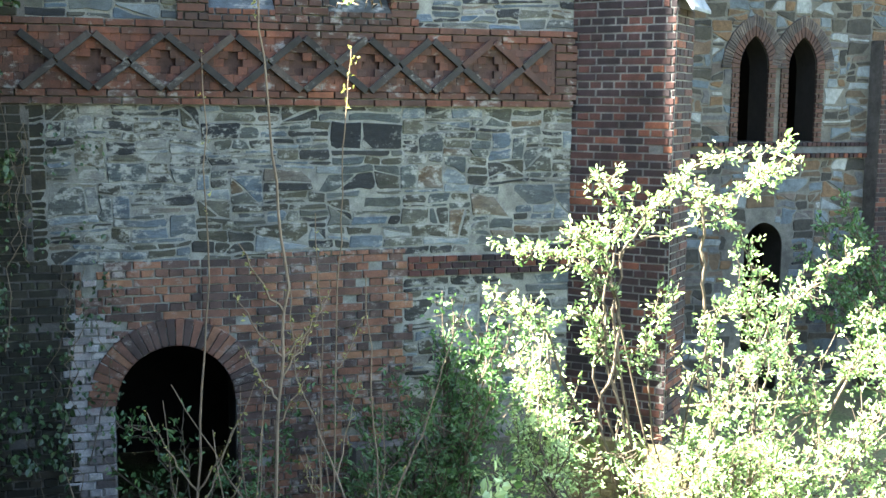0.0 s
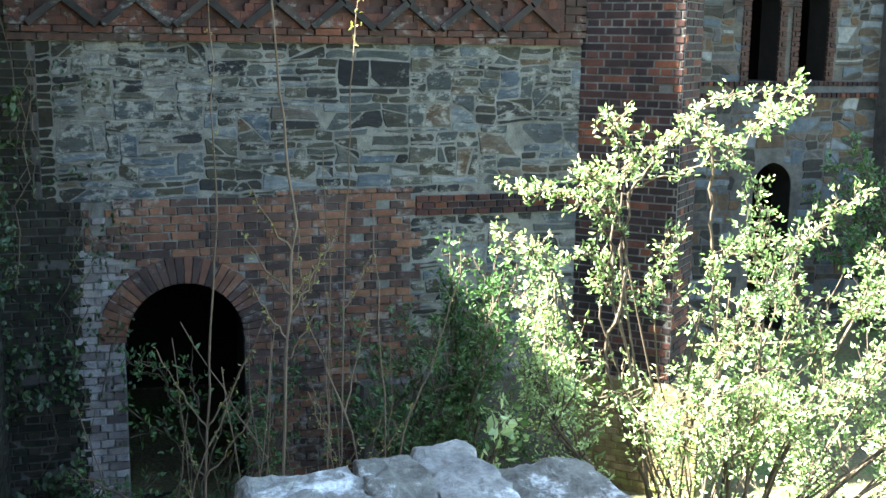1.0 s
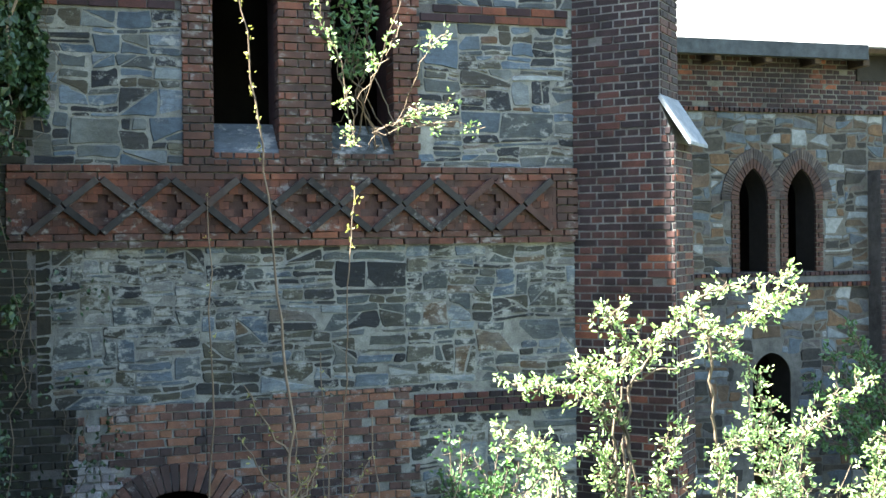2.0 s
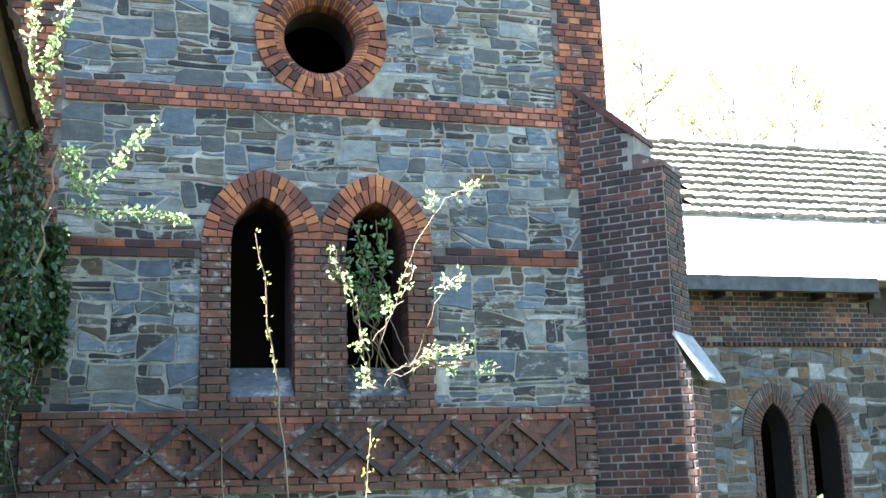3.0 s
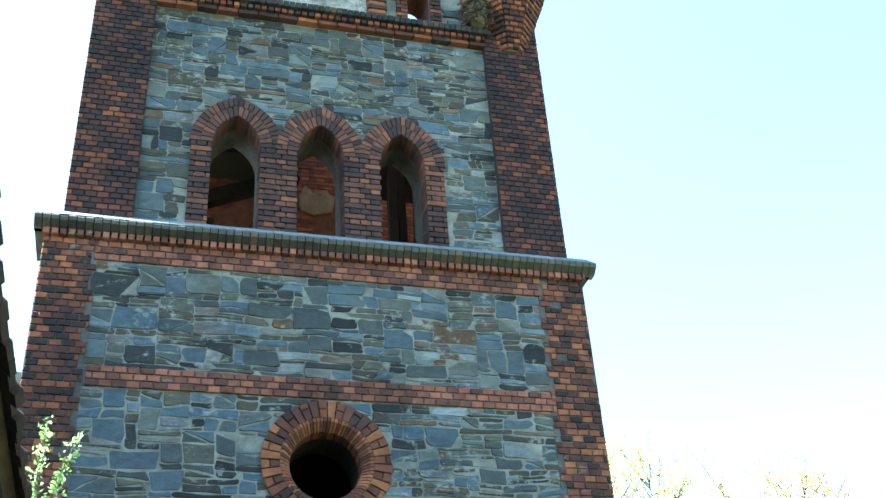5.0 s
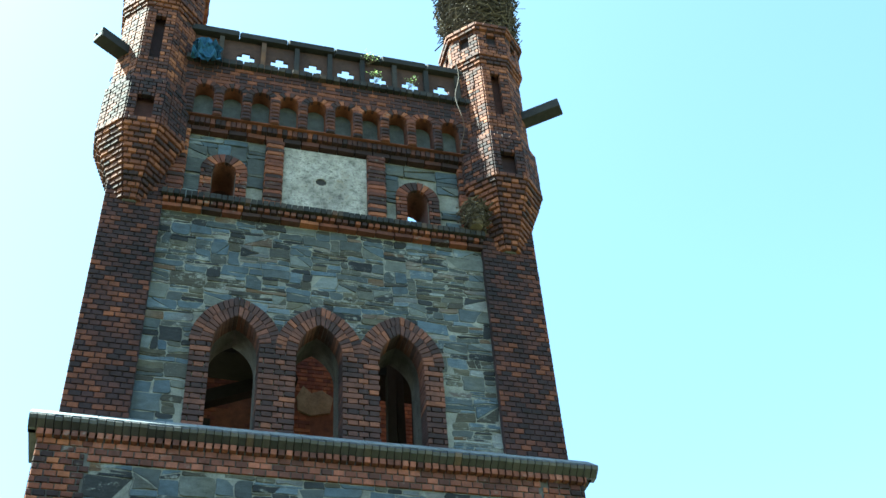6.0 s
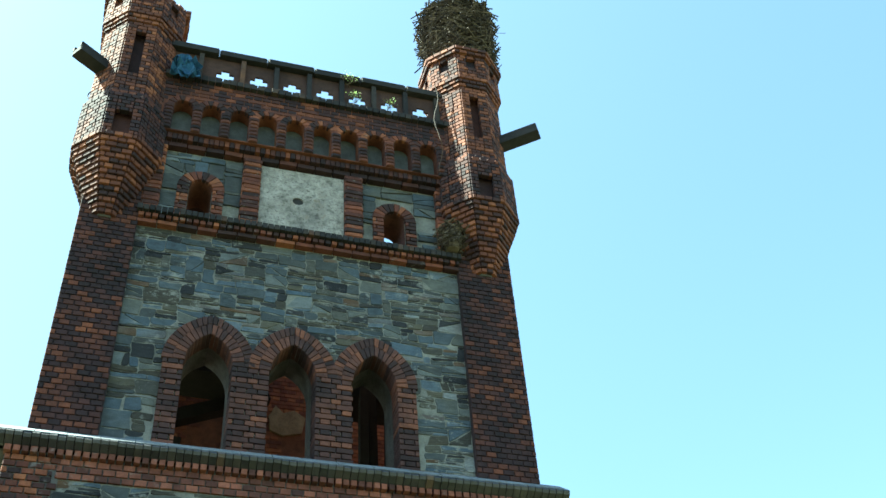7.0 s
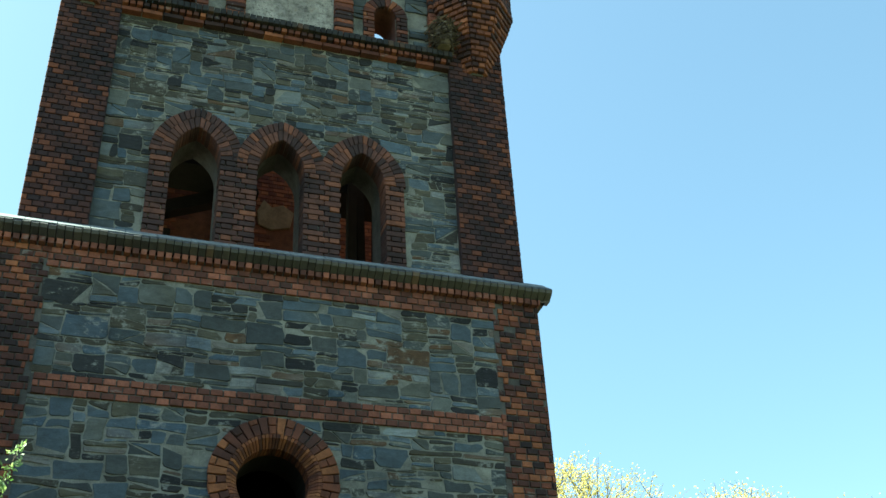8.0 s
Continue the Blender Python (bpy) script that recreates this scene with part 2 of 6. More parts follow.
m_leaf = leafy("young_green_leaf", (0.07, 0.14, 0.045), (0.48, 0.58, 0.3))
# leaf green darkened in colour for plants that stand in shade
m_leaf_shaded = leafy("shaded_green_leaf", (0.03, 0.07, 0.028), (0.085, 0.165, 0.06))
m_ivy = leafy("ivy_leaf", (0.012, 0.032, 0.011), (0.04, 0.07, 0.024), 0.2)
m_bud = leafy("yellow_green_bud", (0.14, 0.13, 0.04), (0.32, 0.3, 0.1))
m_far = leafy("spring_foliage", (0.4, 0.32, 0.13), (0.58, 0.46, 0.22), 0.5)

m_ground, n, l, b = material("leaf_litter_soil", 0.95)
v = noise_node(n, l, 0.8, detail=6)
col = ramp_node(n, l, v, [(0.3, (0.06, 0.05, 0.03)), (0.5, (0.11, 0.1, 0.05)), (0.65, (0.07, 0.11, 0.03)), (0.8, (0.2, 0.16, 0.08))])
fine = noise_node(n, l, 25, detail=5)
col = mixed(n, l, 1.0, col, ramp_node(n, l, fine, [(0.3, (0.5,) * 3), (0.7, (1.5,) * 3)]), "MULTIPLY")
l.new(col, b.inputs["Base Color"])
bumped(n, l, b, fine, 1.0, 0.05)


# ---- building kit ----
class Build:
    """Vertices and faces of one mesh."""
    def __init__(self):
        self.v, self.f = [], []

    def add(self, verts, faces):
        k = len(self.v)
        self.v.extend(verts)
        self.f.extend([tuple(i + k for i in f) for f in faces])

    def mesh(self, name, mat):
        me = bpy.data.meshes.new(name)
        me.from_pydata([tuple(p) for p in self.v], [], self.f)
        me.materials.append(mat)
        return me


def part(name, build, mat, parent, label="", kind=""):
    ob = new(name, build.mesh(name, mat))
    ob.parent = parent
    return tagged(ob, label, "", "", kind)


def thing(name, label, category, group="", kind="", at=(0, 0, 0)):
    ob = new(name)
    ob.empty_display_size = 0.2
    ob["base"] = at
    return tagged(ob, label, category, group, kind)


class Face:
    """A wall plane: origin, rightwards, upwards, outwards."""
    def __init__(self, o, u, w=(0, 0, 1), n=None):
        self.o, self.u, self.w = Vector(o), Vector(u).normalized(), Vector(w).normalized()
        self.n = Vector(n).normalized() if n else self.u.cross(self.w)

    def at(self, u, w, n=0.0):
        return self.o + self.u * u + self.w * w + self.n * n

    def matrix(self, u, w, n=0.0):
        m = Matrix((self.u, self.w, self.n)).transposed().to_4x4()
        m.translation = self.at(u, w, n)
        return m


rng = random.Random(7)


def prism(build, face, poly, front, back=-0.02, chamfer=0.006, tilt=0.0, closed=False):
    """A block with the outline poly on a face, its front edges broken."""
    cu, cw = sum(p[0] for p in poly) / len(poly), sum(p[1] for p in poly) / len(poly)
    k = len(poly)
    tu, tw = rng.uniform(-tilt, tilt), rng.uniform(-tilt, tilt)
    vs = [face.at(u, w, back) for u, w in poly] + [face.at(u, w, front - chamfer) for u, w in poly]
    for u, w in poly:
        d = math.hypot(u - cu, w - cw) or 1.0
        s = max(0.2, 1 - chamfer * 1.3 / d)
        a, b2 = cu + (u - cu) * s, cw + (w - cw) * s
        vs.append(face.at(a, b2, front + (a - cu) * tu + (b2 - cw) * tw))
    fs = [tuple(range(2 * k, 3 * k))]
    for i in range(k):
        j = (i + 1) % k
        fs += [(i, j, k + j, k + i), (k + i, k + j, 2 * k + j, 2 * k + i)]
    if closed:
        fs.append(tuple(range(k - 1, -1, -1)))
    build.add(vs, fs)


def box(build, face, u0, u1, w0, w1, front, back, chamfer=0.008):
    prism(build, face, [(u0, w0), (u1, w0), (u1, w1), (u0, w1)], front, back, chamfer, 0, True)


PIECES = {}


def single(name, parent, face, u, w, du, dw, front, mat, rough=0.0):
    """One brick as an object of its own; alike bricks share a mesh."""
    key = (mat.name, round(du, 2), round(dw, 3), round(front, 3))
    if key not in PIECES:
        bb = Build()
        flat = Face((0, 0, 0), (1, 0, 0), (0, 1, 0), (0, 0, 1))
        prism(bb, flat, [(-du / 2, -dw / 2), (du / 2, -dw / 2), (du / 2, dw / 2), (-du / 2, dw / 2)], front, -0.02, 0.006)
        PIECES[key] = bb.mesh(name, mat)
    ob = new(name, PIECES[key])
    ob.parent = parent
    ob.matrix_basis = face.matrix(u, w, rng.uniform(-0.003 - 0.008 * rough, 0.003 + 0.006 * rough)) @ pose(0, 0, 0, rng.gauss(0, 1.5), rng.gauss(0, 1.0), rng.gauss(0, 0.25 + 0.6 * rough))
    return ob


def bricks(build, face, u0, u1, w0, w1, length=0.125, course=0.075, joint=0.013, front=0.009, keep=None, tooth=(0, 0), single_to=None, phase=0, rough=0.0, back=-0.02, edge=0.005, uneven=0.004):
    """Courses of brick between u0..u1 and w0..w1. tooth: by how much every third pair of courses steps out at either side."""
    rows = max(1, round((w1 - w0) / course))
    ch = (w1 - w0) / rows
    for r in range(rows):
        a, b2 = u0, u1
        if ((r + phase) // 2) % 2:
            a, b2 = u0 - tooth[0], u1 + tooth[1]
        wc = w0 + ch * (r + 0.5)
        step = length if not isinstance(length, tuple) else length[(r + phase) % len(length)]
        x = a - (step * 0.5 if (r + phase) % 2 else 0)
        while x < b2 - 1e-6:
            p, q = max(a, x), min(b2, x + step)
            x += step
            if q - p < 0.03:
                continue
            if keep and not keep((p + q) / 2, wc):
                continue
            j = joint / 2
            wc = w0 + ch * (r + 0.5) + rough * 0.012 * noise.noise((p * 1.5, w0 + ch * r, 3.3))
            if rough and rng.random() < 0.03 * rough:
                continue
            if single_to and q - p > step * 0.8:
                single("brick", single_to[0], face, (p + q) / 2, wc, q - p - joint, ch - joint, front, single_to[1], rough)
                continue
            e = lambda s=0.0025 + 0.004 * rough: rng.uniform(-s, s)
            prism(build, face, [(p + j + e(), wc - ch / 2 + j + e()), (q - j + e(), wc - ch / 2 + j + e()), (q - j + e(), wc + ch / 2 - j + e()), (p + j + e(), wc + ch / 2 - j + e())],
                  front + rng.uniform(-uneven - 0.008 * rough, uneven + 0.006 * rough), back, edge + 0.004 * rough, 0.03 + 0.05 * rough)


def bend(u, w, amount):
    """Masonry never runs true: how far the point (u, w) of a wall strays from the level."""
    du = 0.030 * noise.noise((u * 2.3, w * 9.0, 5.1)) + 0.016 * noise.noise((u * 6.0, w * 17.0, 1.7))
    dw = 0.030 * noise.noise((u * 2.1, w * 2.6, 8.3)) + 0.017 * noise.noise((u * 7.0, w * 5.0, 2.9))
    return u + du * amount, w + dw * amount


def split_polygon(poly, p, d):
    """Both halves of a convex outline, cut by the line through p along d."""
    side = lambda q: (q[0] - p[0]) * d[1] - (q[1] - p[1]) * d[0]
    halves = ([], [])
    for i, q in enumerate(poly):
        r = poly[(i + 1) % len(poly)]
        a, b2 = side(q), side(r)
        halves[0 if a >= 0 else 1].append(q)
        if a * b2 < 0:
            k = a / (a - b2)
            c = (q[0] + (r[0] - q[0]) * k, q[1] + (r[1] - q[1]) * k)
            halves[0].append(c)
            halves[1].append(c)
    return [h for h in halves if len(h) > 2]


def worn(poly, gap, box4, amount):
    """An outline drawn in from its neighbours by the joint, its corners knocked off and its long edges uneven."""
    k = len(poly)
    inner = []
    for i in range(k):
        (ax, ay), (bx, by), (cx, cy) = poly[i - 1], poly[i], poly[(i + 1) % k]
        l1, l2 = math.hypot(bx - ax, by - ay) or 1, math.hypot(cx - bx, cy - by) or 1
        n1, n2 = (-(by - ay) / l1, (bx - ax) / l1), (-(cy - by) / l2, (cx - bx) / l2)
        m = 1 + n1[0] * n2[0] + n1[1] * n2[1]
        f = gap * rng.uniform(0.6, 1.5) / max(0.45, m)
        inner.append((bx + (n1[0] + n2[0]) * f, by + (n1[1] + n2[1]) * f))
    res = []
    for i in range(k):
        a, b2, c = inner[i - 1], inner[i], inner[(i + 1) % k]
        l1, l2 = math.hypot(b2[0] - a[0], b2[1] - a[1]) or 1, math.hypot(c[0] - b2[0], c[1] - b2[1]) or 1
        r = rng.random()
        c1 = min(0.42 * l1, (0.008 if r < 0.5 else 0.03 if r < 0.85 else 0.07) * rng.uniform(0.5, 1.3))
        c2 = min(0.42 * l2, (0.008 if r < 0.5 else 0.03 if r < 0.85 else 0.05) * rng.uniform(0.5, 1.3))
        res.append((b2[0] + (a[0] - b2[0]) * c1 / l1, b2[1] + (a[1] - b2[1]) * c1 / l1))
        if min(c1, c2) > 0.015:
            res.append((b2[0] + ((a[0] - b2[0]) * c1 / l1 + (c[0] - b2[0]) * c2 / l2) * 0.25, b2[1] + ((a[1] - b2[1]) * c1 / l1 + (c[1] - b2[1]) * c2 / l2) * 0.25))
        res.append((b2[0] + (c[0] - b2[0]) * c2 / l2, b2[1] + (c[1] - b2[1]) * c2 / l2))
        if l2 > 0.2:
            t = rng.uniform(0.35, 0.65)
            h = rng.uniform(-0.002, 0.012)
            res.append((b2[0] + (c[0] - b2[0]) * t - (c[1] - b2[1]) / l2 * h, b2[1] + (c[1] - b2[1]) * t + (c[0] - b2[0]) / l2 * h))
    res = [bend(u, w, amount) for u, w in res]
    u0, u1, w0, w1 = box4
    return [(min(max(u, u0), u1), min(max(w, w0), w1)) for u, w in res]


def rubble(build, face, u0, u1, w0, w1, keep=None, size=1.0, single_to=None, limit=0, big=0.1, wild=1.0, gap=1.0, edge=0.009, blocks=None, thin=0.55):
    """Rough coursed rubble: slivers, wedges and blocks packed upwards, with wide mortar joints between."""
    dx = 0.025
    cols = max(2, round((u1 - u0) / dx))
    dx = (u1 - u0) / cols
    h = [w0] * cols
    made = 0
    while True:
        lo = min(h)
        if lo > w1 - 0.012:
            break
        i = h.index(lo)
        j = i
        while j < cols and abs(h[j] - lo) < 1e-6:
            j += 1
        run = (j - i) * dx
        r = rng.random()
        if r < big:
            sw, sh = rng.uniform(0.2, 0.5) * size, rng.uniform(0.13, 0.27) * size
        elif r < big + thin:
            sw, sh = rng.uniform(0.18, 0.6) * size, rng.uniform(0.035, 0.085) * size
        else:
            sw, sh = rng.uniform(0.16, 0.4) * size, rng.uniform(0.075, 0.14) * size
        near = [h[c] for c in (i - 1, j) if 0 <= c < cols]
        if run < 0.09 * size:
            sw = run
            sh = min(max(0.04, min(near) - lo), 0.25) if near else sh
        elif run - sw < 0.1 * size:
            sw = run
        for c in near:
            if abs(lo + sh - c) < 0.03 and c - lo > 0.03:
                sh = c - lo
        if w1 - (lo + sh) < 0.045:
            sh = w1 - lo
        k = max(1, min(j - i, round(sw / dx)))
        c0 = j - k if rng.random() < 0.5 and k < j - i else i
        a, b2 = u0 + c0 * dx, u0 + (c0 + k) * dx
        for c in range(c0, c0 + k):
            h[c] = lo + sh
        if keep and not keep(a, b2, lo, lo + sh):
            continue
        W, H = b2 - a, sh
        cells = [[(a, lo), (b2, lo), (b2, lo + sh), (a, lo + sh)]]
        for again in range(2):
            if again and (W * H < 0.05 or rng.random() < 0.4):
                continue
            nxt = []
            for q in cells:
                ww, hh = max(p[0] for p in q) - min(p[0] for p in q), max(p[1] for p in q) - min(p[1] for p in q)
                cx, cy = sum(p[0] for p in q) / len(q), sum(p[1] for p in q) / len(q)
                r = rng.random()
                if hh > 0.11 and ww > 0.16 and r < 0.36 * wild:
                    ang = rng.choice((rng.gauss(0, 0.2), rng.gauss(0, 0.3), rng.gauss(1.57, 0.45), rng.uniform(0.25, 0.8), rng.uniform(2.3, 2.9)))
                    nxt += split_polygon(q, (cx + ww * rng.uniform(-0.15, 0.15), cy + hh * rng.uniform(-0.15, 0.15)), (math.cos(ang), math.sin(ang)))
                elif ww > 0.34 and r < 0.4:
                    ang = 1.57 + rng.gauss(0, 0.5)
                    nxt += split_polygon(q, (cx + ww * rng.uniform(-0.2, 0.2), cy), (math.cos(ang), math.sin(ang)))
                else:
                    nxt.append(q)
            cells = nxt
        for q in cells:
            ww, hh = max(p[0] for p in q) - min(p[0] for p in q), max(p[1] for p in q) - min(p[1] for p in q)
            if min(ww, hh) < 0.024:
                continue
            g = min(rng.uniform(0.003, 0.013) * gap, min(ww, hh) * 0.2)
            poly = worn(q, g, (u0, u1, w0 + 0.004, w1 - 0.004), wild)
            front = rng.uniform(0.003, 0.012)
            large = hh > 0.11 * size and ww > 0.13 and rng.random() < 0.72
            if single_to and made < limit:
                bb = Build()
                prism(bb, face, poly, front, -0.02, edge, 0.06)
                part("stone", bb, single_to[1], single_to[0])
                made += 1
            else:
                prism(blocks if large and blocks else build, face, poly, front, -0.02, edge, 0.06)


class Arch:
    """A pointed or round opening: middle, half width, sill, springing, crown."""
    def __init__(self, c, hw, sill, spring, crown):
        self.c, self.hw, self.sill, self.spring, self.crown = c, hw, sill, spring, crown
        rise = crown - spring
        self.r = (hw * hw + rise * rise) / (2 * hw)
        self.d = self.r - hw

    def outline(self, grow=0.0, steps=10, drop=0.0):
        r = self.r + grow
        top = math.acos(max(-1, min(1, self.d / r)))
        right = [(self.c - self.d + r * math.cos(top * i / steps), self.spring + r * math.sin(top * i / steps)) for i in range(steps + 1)]
        left = [(2 * self.c - u, w) for u, w in reversed(right[:-1])]
        return [(self.c - self.hw - grow, self.sill - drop), (self.c + self.hw + grow, self.sill - drop)] + right + left

    def inside(self, u, w, grow=0.0):
        if abs(u - self.c) > self.hw + grow or w < self.sill:
            return False
        return w <= self.spring or math.hypot(abs(u - self.c) + self.d, w - self.spring) < self.r + grow

    def hits(self, a, b2, w0, w1, grow=0.0):
        return any(self.inside(u, w, grow) for u in (a, (a + b2) / 2, b2) for w in (w0, (w0 + w1) / 2, w1))

    def ring(self, build, face, t, front=0.03, size=0.075, rows=1, single_to=None, back=-0.05, lip=0.0):
        for row in range(rows):
            r0, r1 = self.r + t * row / rows - (lip if row == 0 else 0), self.r + t * (row + 1) / rows
            t0, t1 = math.acos(min(1, self.d / r0)), math.acos(min(1, self.d / r1))
            n = max(3, round(t1 * (r0 + r1) / 2 / size))
            for s in (1, -1):
                for i in range(n):
                    poly = []
                    for th, r, e in ((i, r0, 0.06), (i, r1, 0.06), (i + 1, r1, -0.06), (i + 1, r0, -0.06)):
                        ang = (t0 if r == r0 else t1) * (th + e) / n
                        poly.append((self.c + s * (-self.d + r * math.cos(ang)), self.spring + r * math.sin(ang)))
                    bb = Build() if single_to else build
                    prism(bb, face, poly if s < 0 else poly[::-1], front + rng.uniform(-0.004, 0.004), back if row == 0 else -0.05, 0.007, 0.02)
                    if single_to:
                        part("brick", bb, single_to[1], single_to[0])


def slab(build, face, outer, holes, front, back):
    """A plate with openings, front and back with the reveals between."""
    bm = bmesh.new()
    loops = []
    for lp in [outer] + holes:
        vs = [bm.verts.new((u, w, 0)) for u, w in lp]
        for i in range(len(vs)):
            bm.edges.new((vs[i], vs[(i + 1) % len(vs)]))
        loops.append(lp)
    bmesh.ops.triangle_fill(bm, use_beauty=True, use_dissolve=False, edges=bm.edges[:])
    bm.verts.index_update()
    flat = [(v.co.x, v.co.y) for v in bm.verts]
    tris = []
    for f in bm.faces:
        idx = [v.index for v in f.verts]
        a, b2, c = (flat[i] for i in idx[:3])
        if (b2[0] - a[0]) * (c[1] - a[1]) - (b2[1] - a[1]) * (c[0] - a[0]) < 0:
            idx.reverse()
        tris.append(tuple(idx))
    bm.free()
    k0 = len(flat)
    faces = tris + [tuple(i + k0 for i in t[::-1]) for t in tris]
    s = 0
    for lp in loops:
        k = len(lp)
        faces += [(s + i, s + (i + 1) % k, k0 + s + (i + 1) % k, k0 + s + i) for i in range(k)]
        s += k
    build.add([face.at(u, w, front) for u, w in flat] + [face.at(u, w, back) for u, w in flat], faces)


def reveal(face, outline, front, back, mat, parent, name="reveal"):
    """The lining of an opening."""
    bb = Build()
    cu, cw = sum(q[0] for q in outline) / len(outline), sum(q[1] for q in outline) / len(outline)
    ring = [(cu + (u - cu) * 0.985, cw + (w - cw) * 0.992) for u, w in outline]
    k = len(ring)
    bb.add([face.at(u, w, front) for u, w in ring] + [face.at(u, w, back) for u, w in ring], [(i, (i + 1) % k, k + (i + 1) % k, k + i) for i in range(k)])
    part(name, bb, mat, parent)


def rect(u0, u1, w0, w1):
    return [(u0, w0), (u1, w0), (u1, w1), (u0, w1)]


# ---- ground ----
GROUND = -4.4
D = 10.3                       # the tower front, in front of the eye
gb = Build()
edges = [-900, -300, -120, -60, -30] + [-20 + i for i in range(61)] + [50, 70, 120, 300, 900]
for iy, y in enumerate(edges):
    for ix, xx in enumerate(edges):
        near = max(0.0, 1 - math.hypot(xx - 3, y - 8) / 40)
        gb.v.append((xx, y, GROUND - 0.05 + 0.12 * near * noise.noise((xx * 0.4, y * 0.4, 0))))
nn = len(edges)
gb.f = [(j * nn + i, j * nn + i + 1, (j + 1) * nn + i + 1, (j + 1) * nn + i) for j in range(nn - 1) for i in range(nn - 1)]
tagged(new("ground", gb.mesh("ground", m_ground)), "uneven soil with leaf litter and weeds", "ground", "", "structure")

# ---- tower ----
tower = thing("church_tower", "ruined church tower of slate rubble and red brick", "tower")
F = Face((0, D, 0), (1, 0, 0), n=(0, -1, 0))             # lower front
FU = Face((0, D + 0.04, 0), (1, 0, 0), n=(0, -1, 0))     # belfry front
XL, XR = -1.18, 4.77
DEPTH = 4.6
door = Arch(0.56, 0.54, GROUND - 0.1, -2.74, -2.2)
wins = [Arch(1.2, 0.30, 0.82, 2.28, 2.69), Arch(2.28, 0.30, 0.82, 2.28, 2.69)]
RC, RO, RI = (1.77, 4.34), 0.655, 0.36
circle = lambda r, n=32: [(RC[0] + r * math.cos(i * math.tau / n), RC[1] + r * math.sin(i * math.tau / n)) for i in range(n)]

wb = Build()
slab(wb, F, rect(XL, XR, GROUND - 0.2, 6.9), [door.outline(), wins[0].outline(), wins[1].outline(), circle(RI + 0.1)], 0.0, -0.65)
part("front_wall", wb, m_mortar, tower, "lime mortar bed of the front wall")

low_keep = lambda u, w: not door.inside(u, w, 0.17 if w > door.spring else 0.03)
win_hit = lambda a, b2, c, d: wins[0].hits(a, b2, c, d, 0.03) or wins[1].hits(a, b2, c, d, 0.03)
ring_hit = lambda a, b2, c, d: any(math.hypot(u - RC[0], w - RC[1]) < RO - 0.15 for u in (a, (a + b2) / 2, b2) for w in (c, (c + d) / 2, d))

# stone panels of the lower stage, between brick bands
sb = Build()
kb = Build()
ms = Build()
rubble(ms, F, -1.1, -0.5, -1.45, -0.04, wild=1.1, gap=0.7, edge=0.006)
part("rubble_stonework", ms, m_mossy_shade, tower, "mossy rubble, darkened as shade of the corner", "stuff")
rubble(sb, F, -0.5, 4.44, -1.45, -0.04, single_to=(tower, m_stone), limit=290, size=1.0, wild=1.1, gap=0.85, edge=0.006, big=0.14)
rubble(sb, F, 2.70, 4.44, -3.12, -1.66, keep=lambda a, b2, c, d: not (2.74 < (a + b2) / 2 < 3.0 and -3.1 < (c + d) / 2 < -2.85))
part("rubble_stonework", sb, m_stone, tower, "grey-blue slate rubble", "stuff")
sb = Build()
rubble(sb, F, -0.65, 4.44, 0.70, 2.08, keep=lambda *k: not win_hit(*k), wild=1.05, gap=0.85, edge=0.006, big=0.2, blocks=kb)
rubble(sb, F, -0.65, 4.44, 2.25, 3.53, keep=lambda *k: not win_hit(*k), wild=1.05, gap=0.85, edge=0.006, big=0.2, blocks=kb)
rubble(sb, F, -0.66, 4.26, 3.74, 5.02, keep=lambda *k: not ring_hit(*k), wild=1.0, gap=0.8, edge=0.006, big=0.18, blocks=kb)
rubble(sb, F, -0.66, 4.24, 5.25, 6.46, big=0.26, wild=0.95, gap=0.5, edge=0.005, blocks=kb)
part("rubble_stonework", sb, m_slate, tower, "grey-blue slate rubble", "stuff")
part("block_stonework", kb, m_block, tower, "large blue-grey slate blocks", "stuff")

# brick bands
bb = Build()
ring_far = lambda u, w: math.hypot(u - RC[0], w - RC[1]) > RO - 0.03
for w0, w1 in ((3.53, 3.74), (5.02, 5.25)):
    bricks(bb, F, -0.6, 4.26, w0, w1, 0.13, keep=ring_far, front=0.03)
bricks(bb, F, -0.66, 4.24, 6.46, 6.7, 0.13, front=0.03)
part("band_brickwork", bb, m_band, tower, "red brick string courses", "stuff")
bb = Build()
bricks(bb, F, -0.66, 4.36, 2.08, 2.25, 0.25, keep=lambda u, w: not (0.62 < u < 2.86), front=0.03)
part("dark_band", bb, m_dark, tower, "dark brick string course", "stuff")

# corner quoins, toothed into the stone
bb = Build()
for q in (rect(XL, -0.62, -1.4, 6.7), rect(4.2, XR, 2.9, 6.7), rect(-0.62, 4.2, 3.54, 3.73), rect(-0.62, 4.2, 5.03, 5.24), rect(-0.62, 4.2, 6.47, 6.7), rect(-0.62, 0.7, 2.085, 2.245), rect(2.8, 4.36, 2.085, 2.245)):
    if ring_far((q[0][0] + q[1][0]) / 2, q[0][1]) and ring_far((q[0][0] + q[1][0]) / 2, q[2][1]):
        prism(bb, F, q, 0.012, -0.01, 0.003)
    else:
        for a, b2 in ((-0.62, RC[0] - 0.45), (RC[0] + 0.45, 4.2)):
            prism(bb, F, rect(a, b2, q[0][1], q[2][1]), 0.012, -0.01, 0.003)
part("brick_bedding", bb, m_dark_mortar, tower, "sooty mortar under the brickwork")
bb = Build()
bricks(bb, F, XL, -0.68, 2.2, 6.7, 0.13, tooth=(0, 0.06), front=0.03, rough=0.3)
